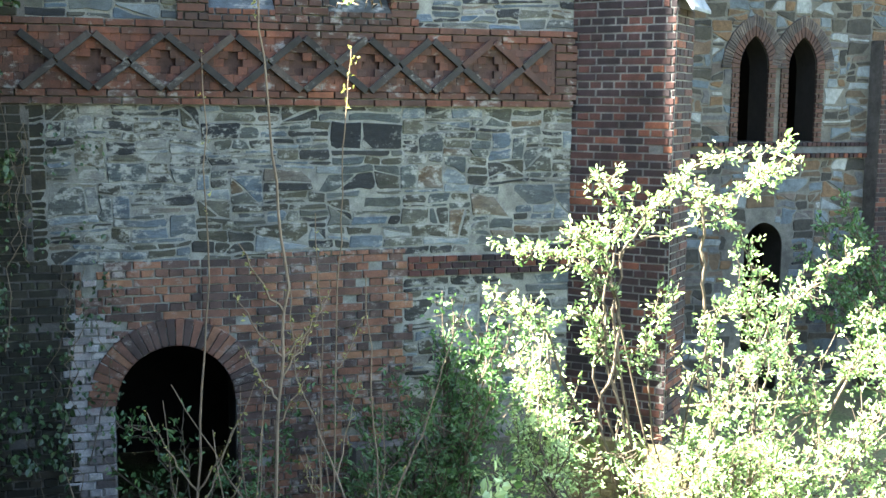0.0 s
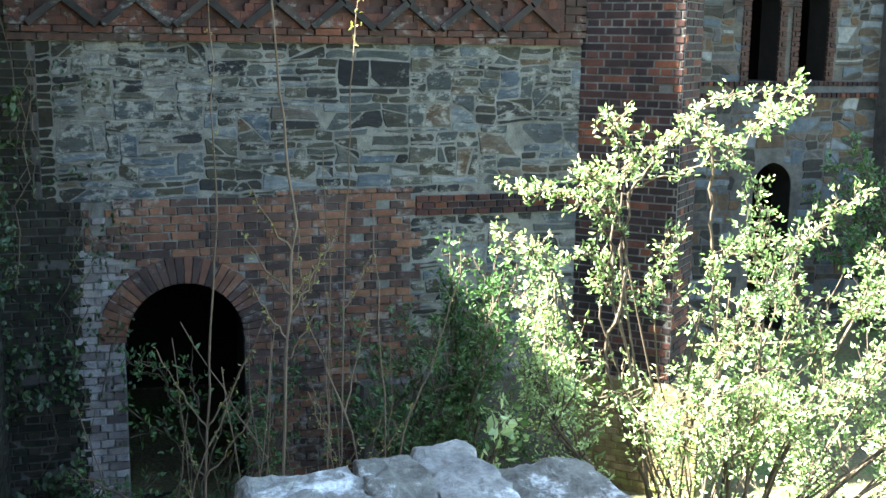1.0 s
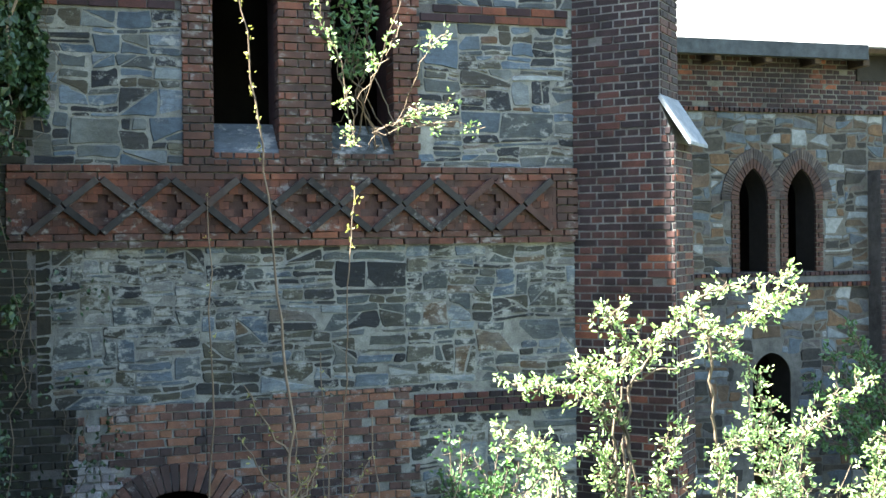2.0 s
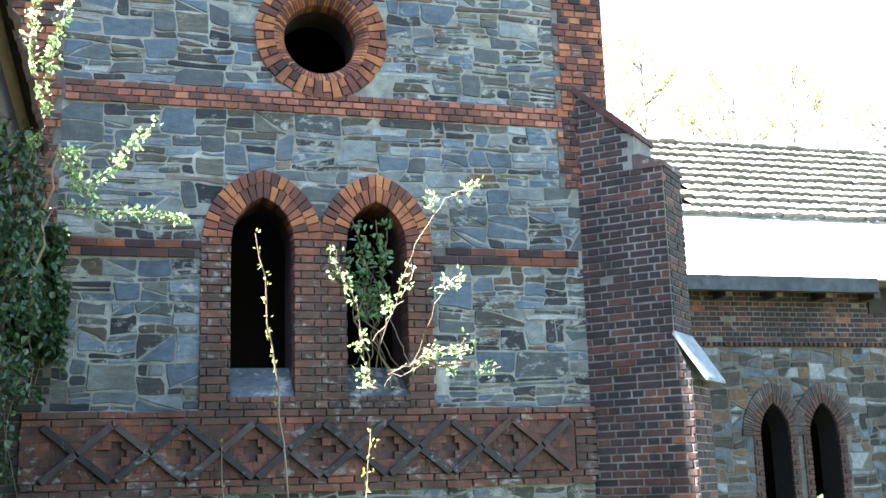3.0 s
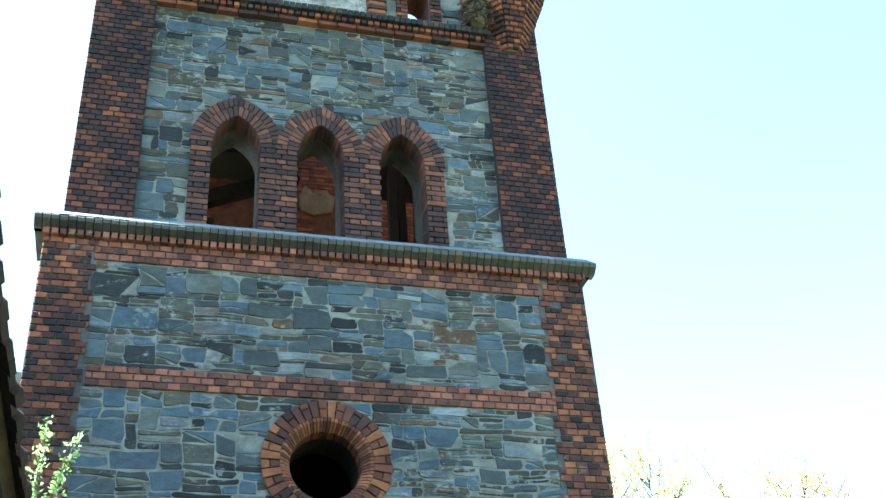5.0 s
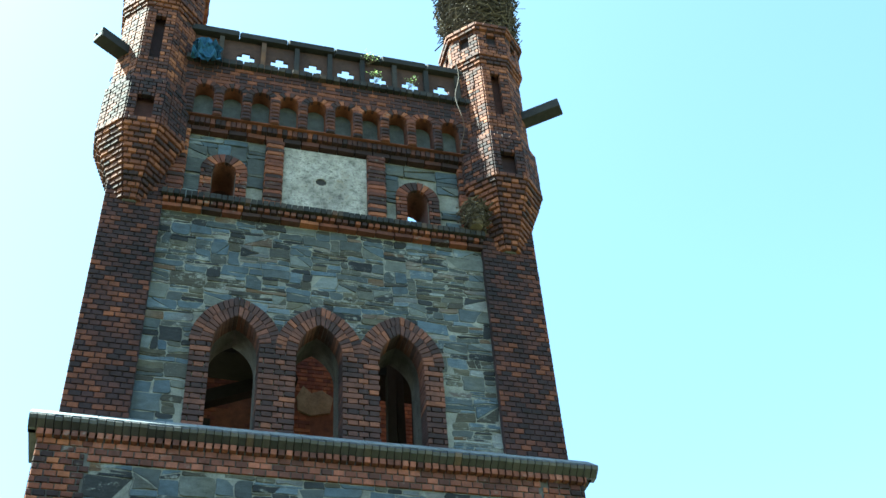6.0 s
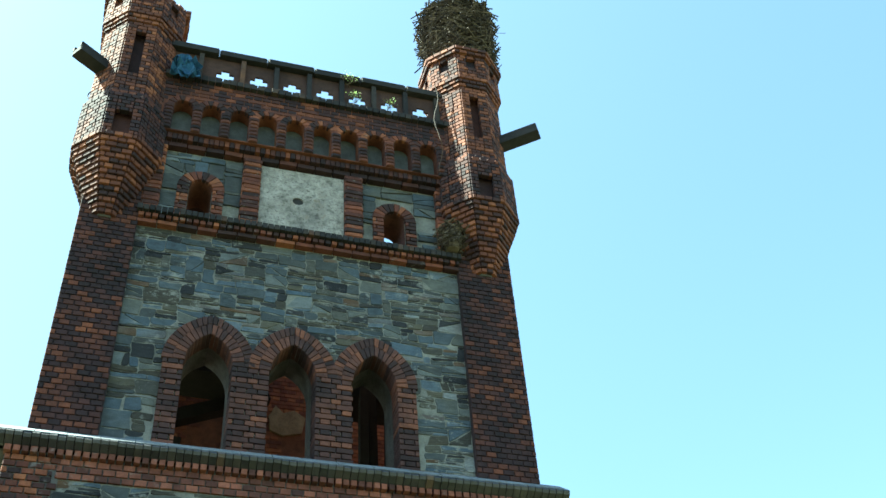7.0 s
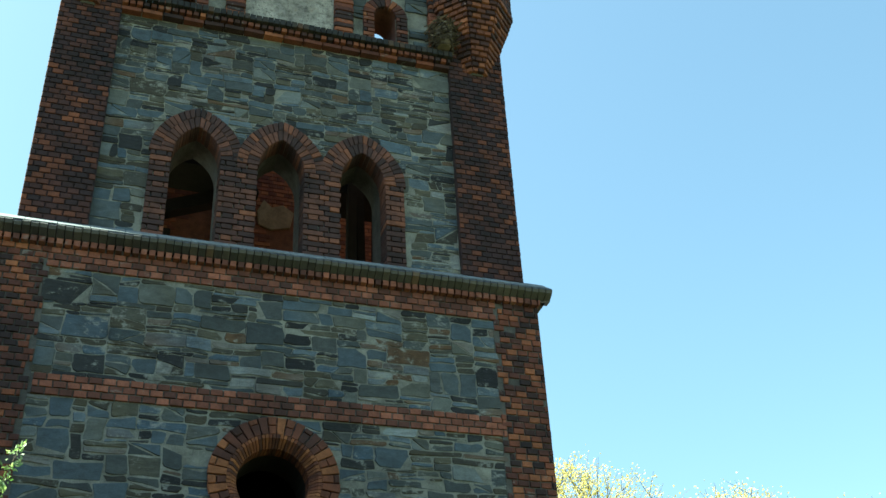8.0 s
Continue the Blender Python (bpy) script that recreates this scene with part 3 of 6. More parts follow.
bricks(bb, F, 4.26, XR, 2.9, 6.7, 0.13, tooth=(0.06, 0), front=0.03, rough=0.3)
part("corner_brickwork", bb, m_brick, tower, "red and purple-black brick quoins", "stuff")
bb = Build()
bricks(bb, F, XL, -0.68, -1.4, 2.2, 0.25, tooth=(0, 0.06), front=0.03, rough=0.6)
part("corner_brickwork", bb, m_mossy_shade, tower, "weathered mossy brick quoins, darkened as corner shade", "stuff")

# low brick wall round the doorway
# darker bed left of the door, corner shade put into the mortar
bb = Build()
prism(bb, F, rect(XL, -0.32, GROUND - 0.1, -1.44), 0.003, -0.01, 0.001)
part("brick_bedding", bb, m_dark_mortar, tower, "mortar under the mossy brickwork, darkened as corner shade")
jamb = lambda u, w: -0.3 < u < 0.02 and w < -1.7 + 0.5 * noise.noise((u * 3, w * 2, 4))
bb = Build()
lb = Build()
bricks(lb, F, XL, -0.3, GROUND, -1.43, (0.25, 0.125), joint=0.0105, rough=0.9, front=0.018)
part("doorway_brickwork", lb, m_mossy_shade, tower, "mossy brick, darkened as shade of the corner", "stuff")
bricks(bb, F, -0.3, door.c - door.hw, GROUND, door.spring, (0.25, 0.125), joint=0.0105, rough=0.9, keep=lambda u, w: not jamb(u, w), front=0.018)
bricks(bb, F, -0.3, 0.8, door.spring, -1.43, (0.25, 0.125), joint=0.0105, rough=0.9, keep=lambda u, w: low_keep(u, w) and not jamb(u, w), front=0.018)
part("doorway_brickwork", bb, m_old, tower, "weathered old brick", "stuff")
bb2 = Build()
bricks(bb2, F, 0.8, 2.70, door.spring, -1.43, (0.25, 0.125), joint=0.0105, rough=0.9, keep=low_keep, front=0.018, single_to=(tower, m_old), tooth=(0, 0.1))
bricks(bb2, F, door.c + door.hw, 2.70, -3.1, door.spring, (0.25, 0.125), joint=0.0105, rough=0.9, front=0.018, single_to=(tower, m_old), tooth=(0, 0.1))
bricks(bb2, F, door.c + door.hw, 2.74, GROUND, -3.1, (0.25, 0.125), joint=0.0105, rough=0.9, front=0.018)
bricks(bb2, F, 1.4, 2.74, -1.43, -1.38, 0.12, front=0.02)
part("doorway_brickwork", bb2, m_old, tower, "weathered old brick", "stuff")
bb = Build()
bricks(bb, F, -0.42, door.c - door.hw, GROUND, door.spring, (0.25, 0.125), joint=0.0105, rough=0.9, keep=jamb, front=0.02)
bricks(bb, F, -0.42, 0.14, door.spring, -1.5, (0.25, 0.125), joint=0.0105, rough=0.9, keep=lambda u, w: jamb(u, w) and low_keep(u, w), front=0.02)
part("doorway_jamb", bb, m_pale, tower, "brick jamb with white salt stains", "stuff")
door_arch = thing("door_arch", "", "")
door_arch.parent = tower
door.ring(None, F, 0.24, 0.026, 0.075, 1, (door_arch, m_old), -0.2, 0.012)
bb = Build()
bricks(bb, F, 2.74, 4.4, -1.66, -1.46, 0.125, front=0.03)
part("string_course", bb, m_dark, tower, "dark brick string course", "stuff")
bb = Build()
prism(bb, F, rect(2.15, 4.45, GROUND, -3.25), 0.14, -0.02, 0.05)
part("plinth", bb, m_dark_mortar, tower, "damp projecting plinth")
# flat dark plate paints the darkness of a vent; nothing is cut
bb = Build()
prism(bb, F, rect(2.76, 2.98, -3.08, -2.86), 0.005, -0.02, 0.001)
part("vent_hole", bb, m_coping, tower, "dark plate painted as a small vent opening")

# door lining is near-black, the darkness inside put into its colour
for a, mt in ((door, m_shade_black), (wins[0], m_belfry), (wins[1], m_belfry)):
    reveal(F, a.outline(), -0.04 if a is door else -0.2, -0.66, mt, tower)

# frieze of crossed diagonal bars with stepped crosses
bk = Build()
prism(bk, F, rect(-0.85, 4.2, 0.09, 0.57), 0.004, -0.02, 0.001)
part("frieze_bed", bk, m_terracotta, tower, "sooty recess of the frieze")
bb, fb = Build(), Build()
CROSS = [0.22 + 0.606 * i for i in range(-1, 7)]
MID = 0.335
plus = lambda u, w: any((abs(u - c) < 0.1 and abs(w - MID) < 0.035) or (abs(u - c) < 0.045 and abs(w - MID) < 0.1) for c in [x + 0.303 for x in CROSS[:-1]])
bricks(bb, F, -0.85, 4.2, 0.095, 0.575, 0.0835, 0.0685, 0.001, 0.05, keep=lambda u, w: not plus(u, w), edge=0.0012, uneven=0.0012)
bricks(fb, F, -0.85, 4.43, 0.565, 0.70, 0.25, 0.0675, front=0.065)
bricks(fb, F, -0.85, 4.43, -0.04, 0.095, 0.25, 0.0675, front=0.065)
bricks(fb, F, 4.2, 4.43, 0.095, 0.565, 0.23, front=0.065)
part("frieze_panel", bb, m_panel, tower, "recessed brick panel with stepped crosses", "stuff")
part("frieze_border", fb, m_panel, tower, "red brick border courses", "stuff")
for c in CROSS:
    for s in (1, -1):
        for half in (1, -1):
            bar = Build()
            du, dw, t = 0.285, 0.235, 0.031
            ln = math.hypot(du, dw)
            nu, nw = -dw / ln * t, du / ln * t
            a0 = 0.02 if s > 0 else 0.07
            p, q = (c + half * du * a0, MID + half * s * dw * a0), (c + half * du, MID + half * s * dw)
            k = 1 if (s > 0) else -1
            poly = [(p[0] + nu, p[1] + nw * k * 1.0), (p[0] - nu, p[1] - nw * k), (q[0] - nu, q[1] - nw * k), (q[0] + nu, q[1] + nw * k)]
            if s < 0:
                poly = [(p[0] + nu, p[1] - nw), (p[0] - nu, p[1] + nw), (q[0] - nu, q[1] + nw), (q[0] + nu, q[1] - nw)]
            area = sum(poly[i][0] * poly[(i + 1) % 4][1] - poly[(i + 1) % 4][0] * poly[i][1] for i in range(4))
            if area < 0:
                poly.reverse()
            prism(bar, F, poly, rng.uniform(0.098, 0.108), -0.01, 0.005)
            part("frieze_bar", bar, m_panel if c > 2.3 and rng.random() < 0.5 else m_bar, tower)

# paired windows
for a in wins:
    arch = thing("window_arch", "", "")
    arch.parent = tower
    a.ring(None, F, 0.25, 0.04, 0.075, 2, (arch, m_arch), -0.24, 0.014)
bb = Build()
for u0, u1 in ((0.63, 0.914), (1.486, 1.994), (2.566, 2.84)):
    bricks(bb, F, u0, u1, 0.70, 2.28, (0.25, 0.125), front=0.04, phase=1, back=-0.24)
bricks(bb, F, 1.5, 1.98, 2.28, 2.5, 0.12, front=0.03, keep=lambda u, w: not (wins[0].inside(u, w, 0.22) or wins[1].inside(u, w, 0.22)))
bricks(bb, F, 0.9, 1.5, 0.70, 0.82, 0.12, 0.06, front=0.04)
bricks(bb, F, 1.98, 2.58, 0.70, 0.82, 0.12, 0.06, front=0.04)
part("window_pier_work", bb, m_panel, tower, "brick window piers", "stuff")
for a in wins:
    bb = Build()
    bb.add([F.at(a.c - 0.3, 0.82, 0.02), F.at(a.c + 0.3, 0.82, 0.02), F.at(a.c + 0.3, 1.12, -0.4), F.at(a.c - 0.3, 1.12, -0.4),
            F.at(a.c - 0.3, 0.7, 0.02), F.at(a.c + 0.3, 0.7, 0.02), F.at(a.c + 0.3, 0.7, -0.4), F.at(a.c - 0.3, 0.7, -0.4)],
           [(0, 1, 2, 3), (4, 5, 1, 0), (3, 2, 6, 7), (5, 6, 2, 1), (0, 3, 7, 4)])
    part("window_sill", bb, m_stone, tower, "sloping plastered sill")

# round window
round_ring = thing("round_window_ring", "", "")
round_ring.parent = tower
N = 40
MIDR = RI + 0.11
pt = lambda r, a: (RC[0] + r * math.cos(a), RC[1] + r * math.sin(a))
for i in range(N):
    a0, a1 = (i + 0.06) * math.tau / N, (i + 0.94) * math.tau / N
    cut = MIDR + (RO - MIDR) * (0.52 if i % 3 else 0.66)
    for r0, r1 in (((MIDR, RO),) if i % 2 else ((MIDR, cut - 0.004), (cut + 0.004, RO + rng.uniform(-0.012, 0.006)))):
        bb = Build()
        prism(bb, F, [pt(r0, a0), pt(r1, a0), pt(r1, a1), pt(r0, a1)], 0.04 + rng.uniform(-0.005, 0.005), -0.05, 0.008, 0.02)
        part("brick", bb, m_arch, round_ring)
# thin bricks that turn into the opening
N = 76
for i in range(N):
    a0, a1 = (i + 0.09) * math.tau / N, (i + 0.91) * math.tau / N
    f0 = 0.038 + rng.uniform(-0.004, 0.004)
    bb = Build()
    vs = [F.at(*pt(r, a), d) for a in (a0, a1) for r, d in ((MIDR, -0.05), (MIDR, f0), (MIDR - 0.035, f0 - 0.006), (RI, -0.07), (RI, -0.24))]
    bb.add(vs, [(k, k + 1, k + 6, k + 5) for k in range(4)] + [(4, 3, 2, 1, 0), (5, 6, 7, 8, 9)])
    part("brick", bb, m_arch, round_ring)
# near-black lining paints in the shade behind the round opening
reveal(F, circle(RI + 0.012), -0.2, -0.66, m_shade_black, tower)

# ledge below the belfry
bb = Build()
bricks(bb, F, XL - 0.02, XR + 0.02, 6.69, 6.78, 0.085, 0.09, 0.02, 0.09)
part("dentil_course", bb, m_band, tower, "brick dentil course", "stuff")
ledge = thing("ledge", "", "")
ledge.parent = tower
ub = XL - 0.11
while ub < XR + 0.1:
    cb = Build()
    wd = 0.085
    e = rng.uniform(-0.004, 0.004)
    vs = [F.at(u, w, nn2) for u in (ub + 0.004, ub + wd - 0.004) for w, nn2 in ((6.77, -0.02), (6.77, 0.07 + e), (6.83 + e, 0.16 + e), (6.865 + e, 0.175 + e), (6.885 + e, 0.168 + e), (7.03, 0.0), (7.03, -0.1))]
    cb.add(vs, [(q + 1, q, 7 + q, 8 + q) for q in range(6)] + [tuple(range(7)), tuple(range(13, 6, -1))])
    ub += wd
    part("brick", cb, m_ledge, ledge)
ub = XL - 0.11
while ub < XR + 0.1:
    cb = Build()
    wd = rng.uniform(0.3, 0.44)
    e = rng.uniform(0, 0.004)
    u1 = min(ub + wd - 0.006, XR + 0.11)
    vs = [F.at(u, w + e, nn2) for u in (ub, u1) for w, nn2 in ((6.886, 0.166), (6.894, 0.168), (7.041, 0.0), (7.031, 0.0))]
    cb.add(vs, [(0, 4, 5, 1), (1, 5, 6, 2), (2, 6, 7, 3), (3, 7, 4, 0), (0, 1, 2, 3), (7, 6, 5, 4)])
    ub += wd
    part("weathering_slate", cb, m_sheet_grey, ledge)
bb = Build()
prism(bb, F, rect(XL - 0.1, XR + 0.1, 6.77, 6.92), 0.05, -0.6, 0.01)
part("ledge_core", bb, m_dark_mortar, tower)

# belfry stage
BL, BR = -1.03, 4.63
bells = [Arch(0.74, 0.285, 7.02, 8.2, 8.65), Arch(1.72, 0.28, 7.02, 8.2, 8.65), Arch(2.70, 0.28, 7.02, 8.2, 8.65)]
smalls = [Arch(0.40, 0.15, 10.5, 11.07, 11.24), Arch(3.03, 0.15, 10.5, 11.07, 11.24)]
bw = Build()
slab(bw, FU, rect(BL, BR, 6.9, 10.3), [a.outline() for a in bells], -0.02, -0.6)
part("belfry_wall", bw, m_mortar, tower, "lime mortar bed of the belfry wall")
bw = Build()
slab(bw, FU, rect(BL, BR, 10.3, 13.15), [a.outline() for a in smalls], -0.02, -0.5)
part("upper_wall", bw, m_mortar, tower, "lime mortar bed of the upper wall")
bell_hit = lambda a, b2, c, d: any(k.hits(a, b2, c, d, 0.03) for k in bells)
sb = Build()
kb2 = Build()
rubble(sb, Face((0, D + 0.06, 0), (1, 0, 0), n=(0, -1, 0)), -0.33, 3.88, 7.02, 10.25, keep=lambda *k: not bell_hit(*k), big=0.2, size=0.9, wild=0.9, gap=0.4, edge=0.004, blocks=kb2)
part("rubble_stonework", sb, m_slate, tower, "grey slate rubble of the belfry", "stuff")
bb = Build()
for u0, u1 in ((BL, -0.31), (3.87, BR)):
    bricks(bb, FU, u0, u1, 7.02, 10.85, 0.128, front=0.07)
    box(bb, FU, u0 + 0.004, u1 - 0.004, 7.0, 10.85, 0.055, -0.05)
part("corner_pilaster_work", bb, m_dark, tower, "dark red brick corner pilasters", "stuff")
for a in bells:
    arch = thing("belfry_arch", "", "")
    arch.parent = tower
    a.ring(None, FU, 0.25, 0.03, 0.07, 2, (arch, m_belfry), -0.24, 0.014)
bb = Build()
for u0, u1 in ((0.22, 0.464), (1.006, 1.449), (1.981, 2.434), (2.966, 3.21)):
    bricks(bb, FU, u0, u1, 7.02, 8.2, (0.25, 0.125), front=0.03, back=-0.24)
bricks(bb, FU, 1.0, 1.47, 8.2, 8.46, 0.12, front=0.02, keep=lambda u, w: not any(k.inside(u, w, 0.2) for k in bells))
bricks(bb, FU, 1.97, 2.45, 8.2, 8.46, 0.12, front=0.02, keep=lambda u, w: not any(k.inside(u, w, 0.2) for k in bells))
part("belfry_pier_work", bb, m_belfry, tower, "brick piers between the belfry openings", "stuff")

# belfry linings use a darker mortar than the wall bed
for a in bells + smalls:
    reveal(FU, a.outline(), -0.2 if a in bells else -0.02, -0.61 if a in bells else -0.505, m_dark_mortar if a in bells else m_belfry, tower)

# cornice and upper panels
bb = Build()
bricks(bb, FU, -0.33, 3.89, 10.25, 10.32, 0.25, 0.07, front=0.07)
bricks(bb, FU, -0.33, 3.89, 10.32, 10.40, 0.085, 0.08, 0.02, 0.11)
part("cornice_brickwork", bb, m_brick, tower, "brick dentil cornice", "stuff")
bb = Build()
bricks(bb, FU, -0.35, 3.91, 10.40, 10.50, 0.075, 0.1, 0.008, 0.15)
part("cornice_coping", bb, m_coping, tower, "dark coping bricks", "stuff")
sb = Build()
small_hit = lambda a, b2, c, d: any(k.hits(a, b2, c, d, 0.02) for k in smalls)
rubble(sb, FU, -0.12, 0.93, 10.5, 11.72, keep=lambda *k: not small_hit(*k), big=0.45, size=1.1, wild=0.65, gap=0.45, edge=0.004, blocks=kb2)
rubble(sb, FU, 2.58, 3.64, 10.5, 11.72, keep=lambda *k: not small_hit(*k), big=0.45, size=1.1, wild=0.65, gap=0.45, edge=0.004, blocks=kb2)
part("panel_stonework", sb, m_block, tower, "pale slate blocks", "stuff")
part("block_stonework", kb2, m_block, tower, "pale blue slate blocks of the belfry", "stuff")
for a in smalls:
    bb = Build()
    a.ring(bb, FU, 0.16, 0.03, 0.07, 1)
    for s in (1, -1):
        u0 = a.c + s * 0.23
        bricks(bb, FU, u0 - 0.08, u0 + 0.08, 10.5, 11.07, (0.16, 0.11), front=0.03)
    part("small_window_surround", bb, m_brick, tower, "brick surround of a small window", "stuff")
bb = Build()
hole = [(1.69 + 0.078 * math.cos(i * math.tau / 10), 11.13 + 0.07 * math.sin(i * math.tau / 10)) for i in range(10)]
slab(bb, FU, rect(1.16, 2.32, 10.5, 11.72), [hole], 0.02, -0.01)
part("plaster_panel", bb, m_plaster, tower, "weathered pale plaster panel with a round hole")
# dark plate just behind the plaster paints the hole's inner shade
bb = Build()
prism(bb, FU, hole, 0.004, -0.01, 0.001)
part("panel_hole", bb, m_coping, tower, "dark plate that paints the depth of the round hole")
bb = Build()
for u0, u1 in ((0.92, 1.17), (2.32, 2.58), (-0.33, -0.1), (3.63, 3.89)):
    for k in range(17):
        w0 = 10.5 + k * 0.0741
        prism(bb, FU, rect(u0 + (0.012 if k % 2 else 0.0), u1 - (0.012 if k % 2 else 0.0), w0 + 0.004, w0 + 0.07), 0.085 + rng.uniform(-0.008, 0.008), -0.02, 0.016, 0.05)
    box(bb, FU, u0 + 0.004, u1 - 0.004, 10.5, 11.76, 0.058, -0.02)
part("panel_pilaster_work", bb, m_brick, tower, "brick pilaster strips", "stuff")
bb = Build()
bricks(bb, FU, -0.35, 3.9, 11.75, 11.84, 0.25, 0.09, front=0.08)
bricks(bb, FU, -0.35, 3.9, 11.84, 11.96, 0.07, 0.12, 0.008, 0.14)
part("arcade_sill", bb, m_dark, tower, "brick sill course of the blind arcade", "stuff")

# blind arcade of ten niches
niches = [Arch(0.02 + 0.391 * i, 0.132, 11.96, 12.47, 12.6) for i in range(10)]
bb = Build()
prism(bb, FU, rect(-0.33, 3.89, 11.9, 12.8), -0.015, -0.05, 0.002)
part("niche_back", bb, m_niche, tower, "grey plaster niche backs")
bb, ab = Build(), Build()
slab(ab, FU, rect(-0.35, 3.9, 11.955, 13.12), [a.outline(0.0, 6, -0.01) for a in niches], 0.185, -0.01)
part("arcade_bed", ab, m_dark, tower)
in_niche = lambda u, w: any(a.inside(u, w, 0.06) for a in niches)
FA = Face((0, D + 0.04 - 0.185, 0), (1, 0, 0), n=(0, -1, 0))
for i in range(11):
    c = 0.02 + 0.391 * (i - 0.5)
    for k in range(7):
        w0 = 11.962 + k * 0.0743
        prism(bb, FA, rect(c - 0.066, c + 0.066, w0 + 0.003, w0 + 0.0713), 0.035 + rng.uniform(-0.006, 0.006), -0.02, 0.024, 0.05)
bricks(bb, FA, -0.35, 3.9, 12.66, 13.05, (0.25, 0.125), front=0.012)
bricks(bb, FA, -0.35, 3.9, 12.48, 12.66, 0.1, front=0.006, keep=lambda u, w: not any(a.inside(u, w, 0.1) for a in niches))
part("arcade_brickwork", bb, m_dark, tower, "dark brick arcade", "stuff")
for a in niches:
    bb = Build()
    a.ring(bb, FA, 0.1, 0.016, 0.065, 1)
    part("niche_arch", bb, m_brick, tower, "", "stuff")
bb = Build()
bricks(bb, FA, -0.3, 3.95, 13.05, 13.16, 0.1, 0.11, 0.012, 0.08)
part("parapet_string", bb, m_coping, tower, "dark moulded string course", "stuff")

# pierced parapet
FP = Face((0, D - 0.07, 0), (1, 0, 0), n=(0, -1, 0))
cross = lambda c, w, r=0.125, t=0.055: [(c - t, w - r), (c + t, w - r), (c + t, w - t), (c + r, w - t), (c + r, w + t), (c + t, w + t), (c + t, w + r), (c - t, w + r), (c - t, w + t), (c - r, w + t), (c - r, w - t), (c - t, w - t)]
pb = Build()
slab(pb, FP, rect(-0.3, 3.95, 13.1, 13.86), [cross(0.53 + 0.4935 * i - 0.0, 13.42) for i in range(7)], 0.0, -0.03)
part("parapet", pb, m_terracotta, tower, "dark terracotta parapet pierced with crosses")
for i in range(9):
    bb = Build()
    c = 0.53 + 0.4935 * (i - 0.5) - 0.12 * (i == 0)
    box(bb, FP, c - 0.035, c + 0.035, 13.15, 13.8, 0.07, -0.01, 0.012)
    part("parapet_post", bb, m_coping, tower)
for i in range(6):
    bb = Build()
    u0 = -0.3 + i * 0.71
    box(bb, FP, u0 + 0.004, u0 + 0.706, 13.8 + rng.uniform(-0.006, 0.006), 13.92, 0.1 + rng.uniform(-0.01, 0.01), -0.18, 0.02)
    part("coping_slab", bb, m_coping, tower)

# the other walls of the tower, with unseen floors and deck added for shade
FS = Face((XL, D + DEPTH, 0), (0, -1, 0), n=(-1, 0, 0))
FR = Face((XR, D, 0), (0, 1, 0), n=(1, 0, 0))
FB = Face((XR, D + DEPTH, 0), (-1, 0, 0), n=(0, 1, 0))
# lower walls are coloured black so the openings look unlit inside
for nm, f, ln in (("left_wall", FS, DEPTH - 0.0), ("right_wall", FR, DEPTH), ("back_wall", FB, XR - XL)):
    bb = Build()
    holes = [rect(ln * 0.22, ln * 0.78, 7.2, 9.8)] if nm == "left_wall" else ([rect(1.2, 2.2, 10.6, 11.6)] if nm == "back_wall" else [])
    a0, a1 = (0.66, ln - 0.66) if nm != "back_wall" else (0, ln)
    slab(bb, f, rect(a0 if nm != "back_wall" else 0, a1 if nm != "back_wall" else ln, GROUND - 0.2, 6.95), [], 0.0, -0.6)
    part(nm, bb, m_shade_black, tower, "lower wall, inner darkness put into its black colour")
    bb = Build()
    slab(bb, f, rect(a0 + 0.0, a1, 6.95, 13.1), holes, -0.14, -0.6)
    part(nm, bb, m_inner, tower, "bare brick inner face of the wall")
bb = Build()
FI = Face((0, D + DEPTH - 0.6, 0), (1, 0, 0), n=(0, -1, 0))
bricks(bb, FI, 0.0, 4.0, 8.0, 12.6, (0.25, 0.125), front=0.01, keep=lambda u, w: noise.noise((u * 1.3, w * 1.3, 2.2)) < 0.18)
part("belfry_inner_brickwork", bb, m_orange, tower, "bare orange brick inside the belfry", "stuff")
bb = Build()
prism(bb, FI, [(2.05, 10.2), (2.25, 10.12), (2.55, 10.2), (2.6, 10.5), (2.42, 10.62), (2.25, 10.55), (2.12, 10.68), (2.02, 10.45)], 0.03, -0.01, 0.008)
part("plaster_patch", bb, m_tan, tower, "remnant of tan plaster inside the belfry")
FH = Face((0, D, 0), (1, 0, 0), (0, 1, 0), (0, 0, 1))
# floors added out of sight to block light behind the openings
for w in (0.3, 6.6):
    bb = Build()
    box(bb, FH, XL + 0.55, XR - 0.55, 0.6, DEPTH - 0.55, w + 0.1, w - 0.1)
    part("floor_deck", bb, m_wood, tower, "timber floor added unseen, keeps the openings dark")
# added deck shuts out the sky above the left small window
bb = Build()
box(bb, FH, XL + 0.7, 1.2, 0.45, DEPTH - 0.5, 12.95, 12.8)
part("roof_deck", bb, m_wood, tower, "timber deck added unseen, keeps the left small window dark")
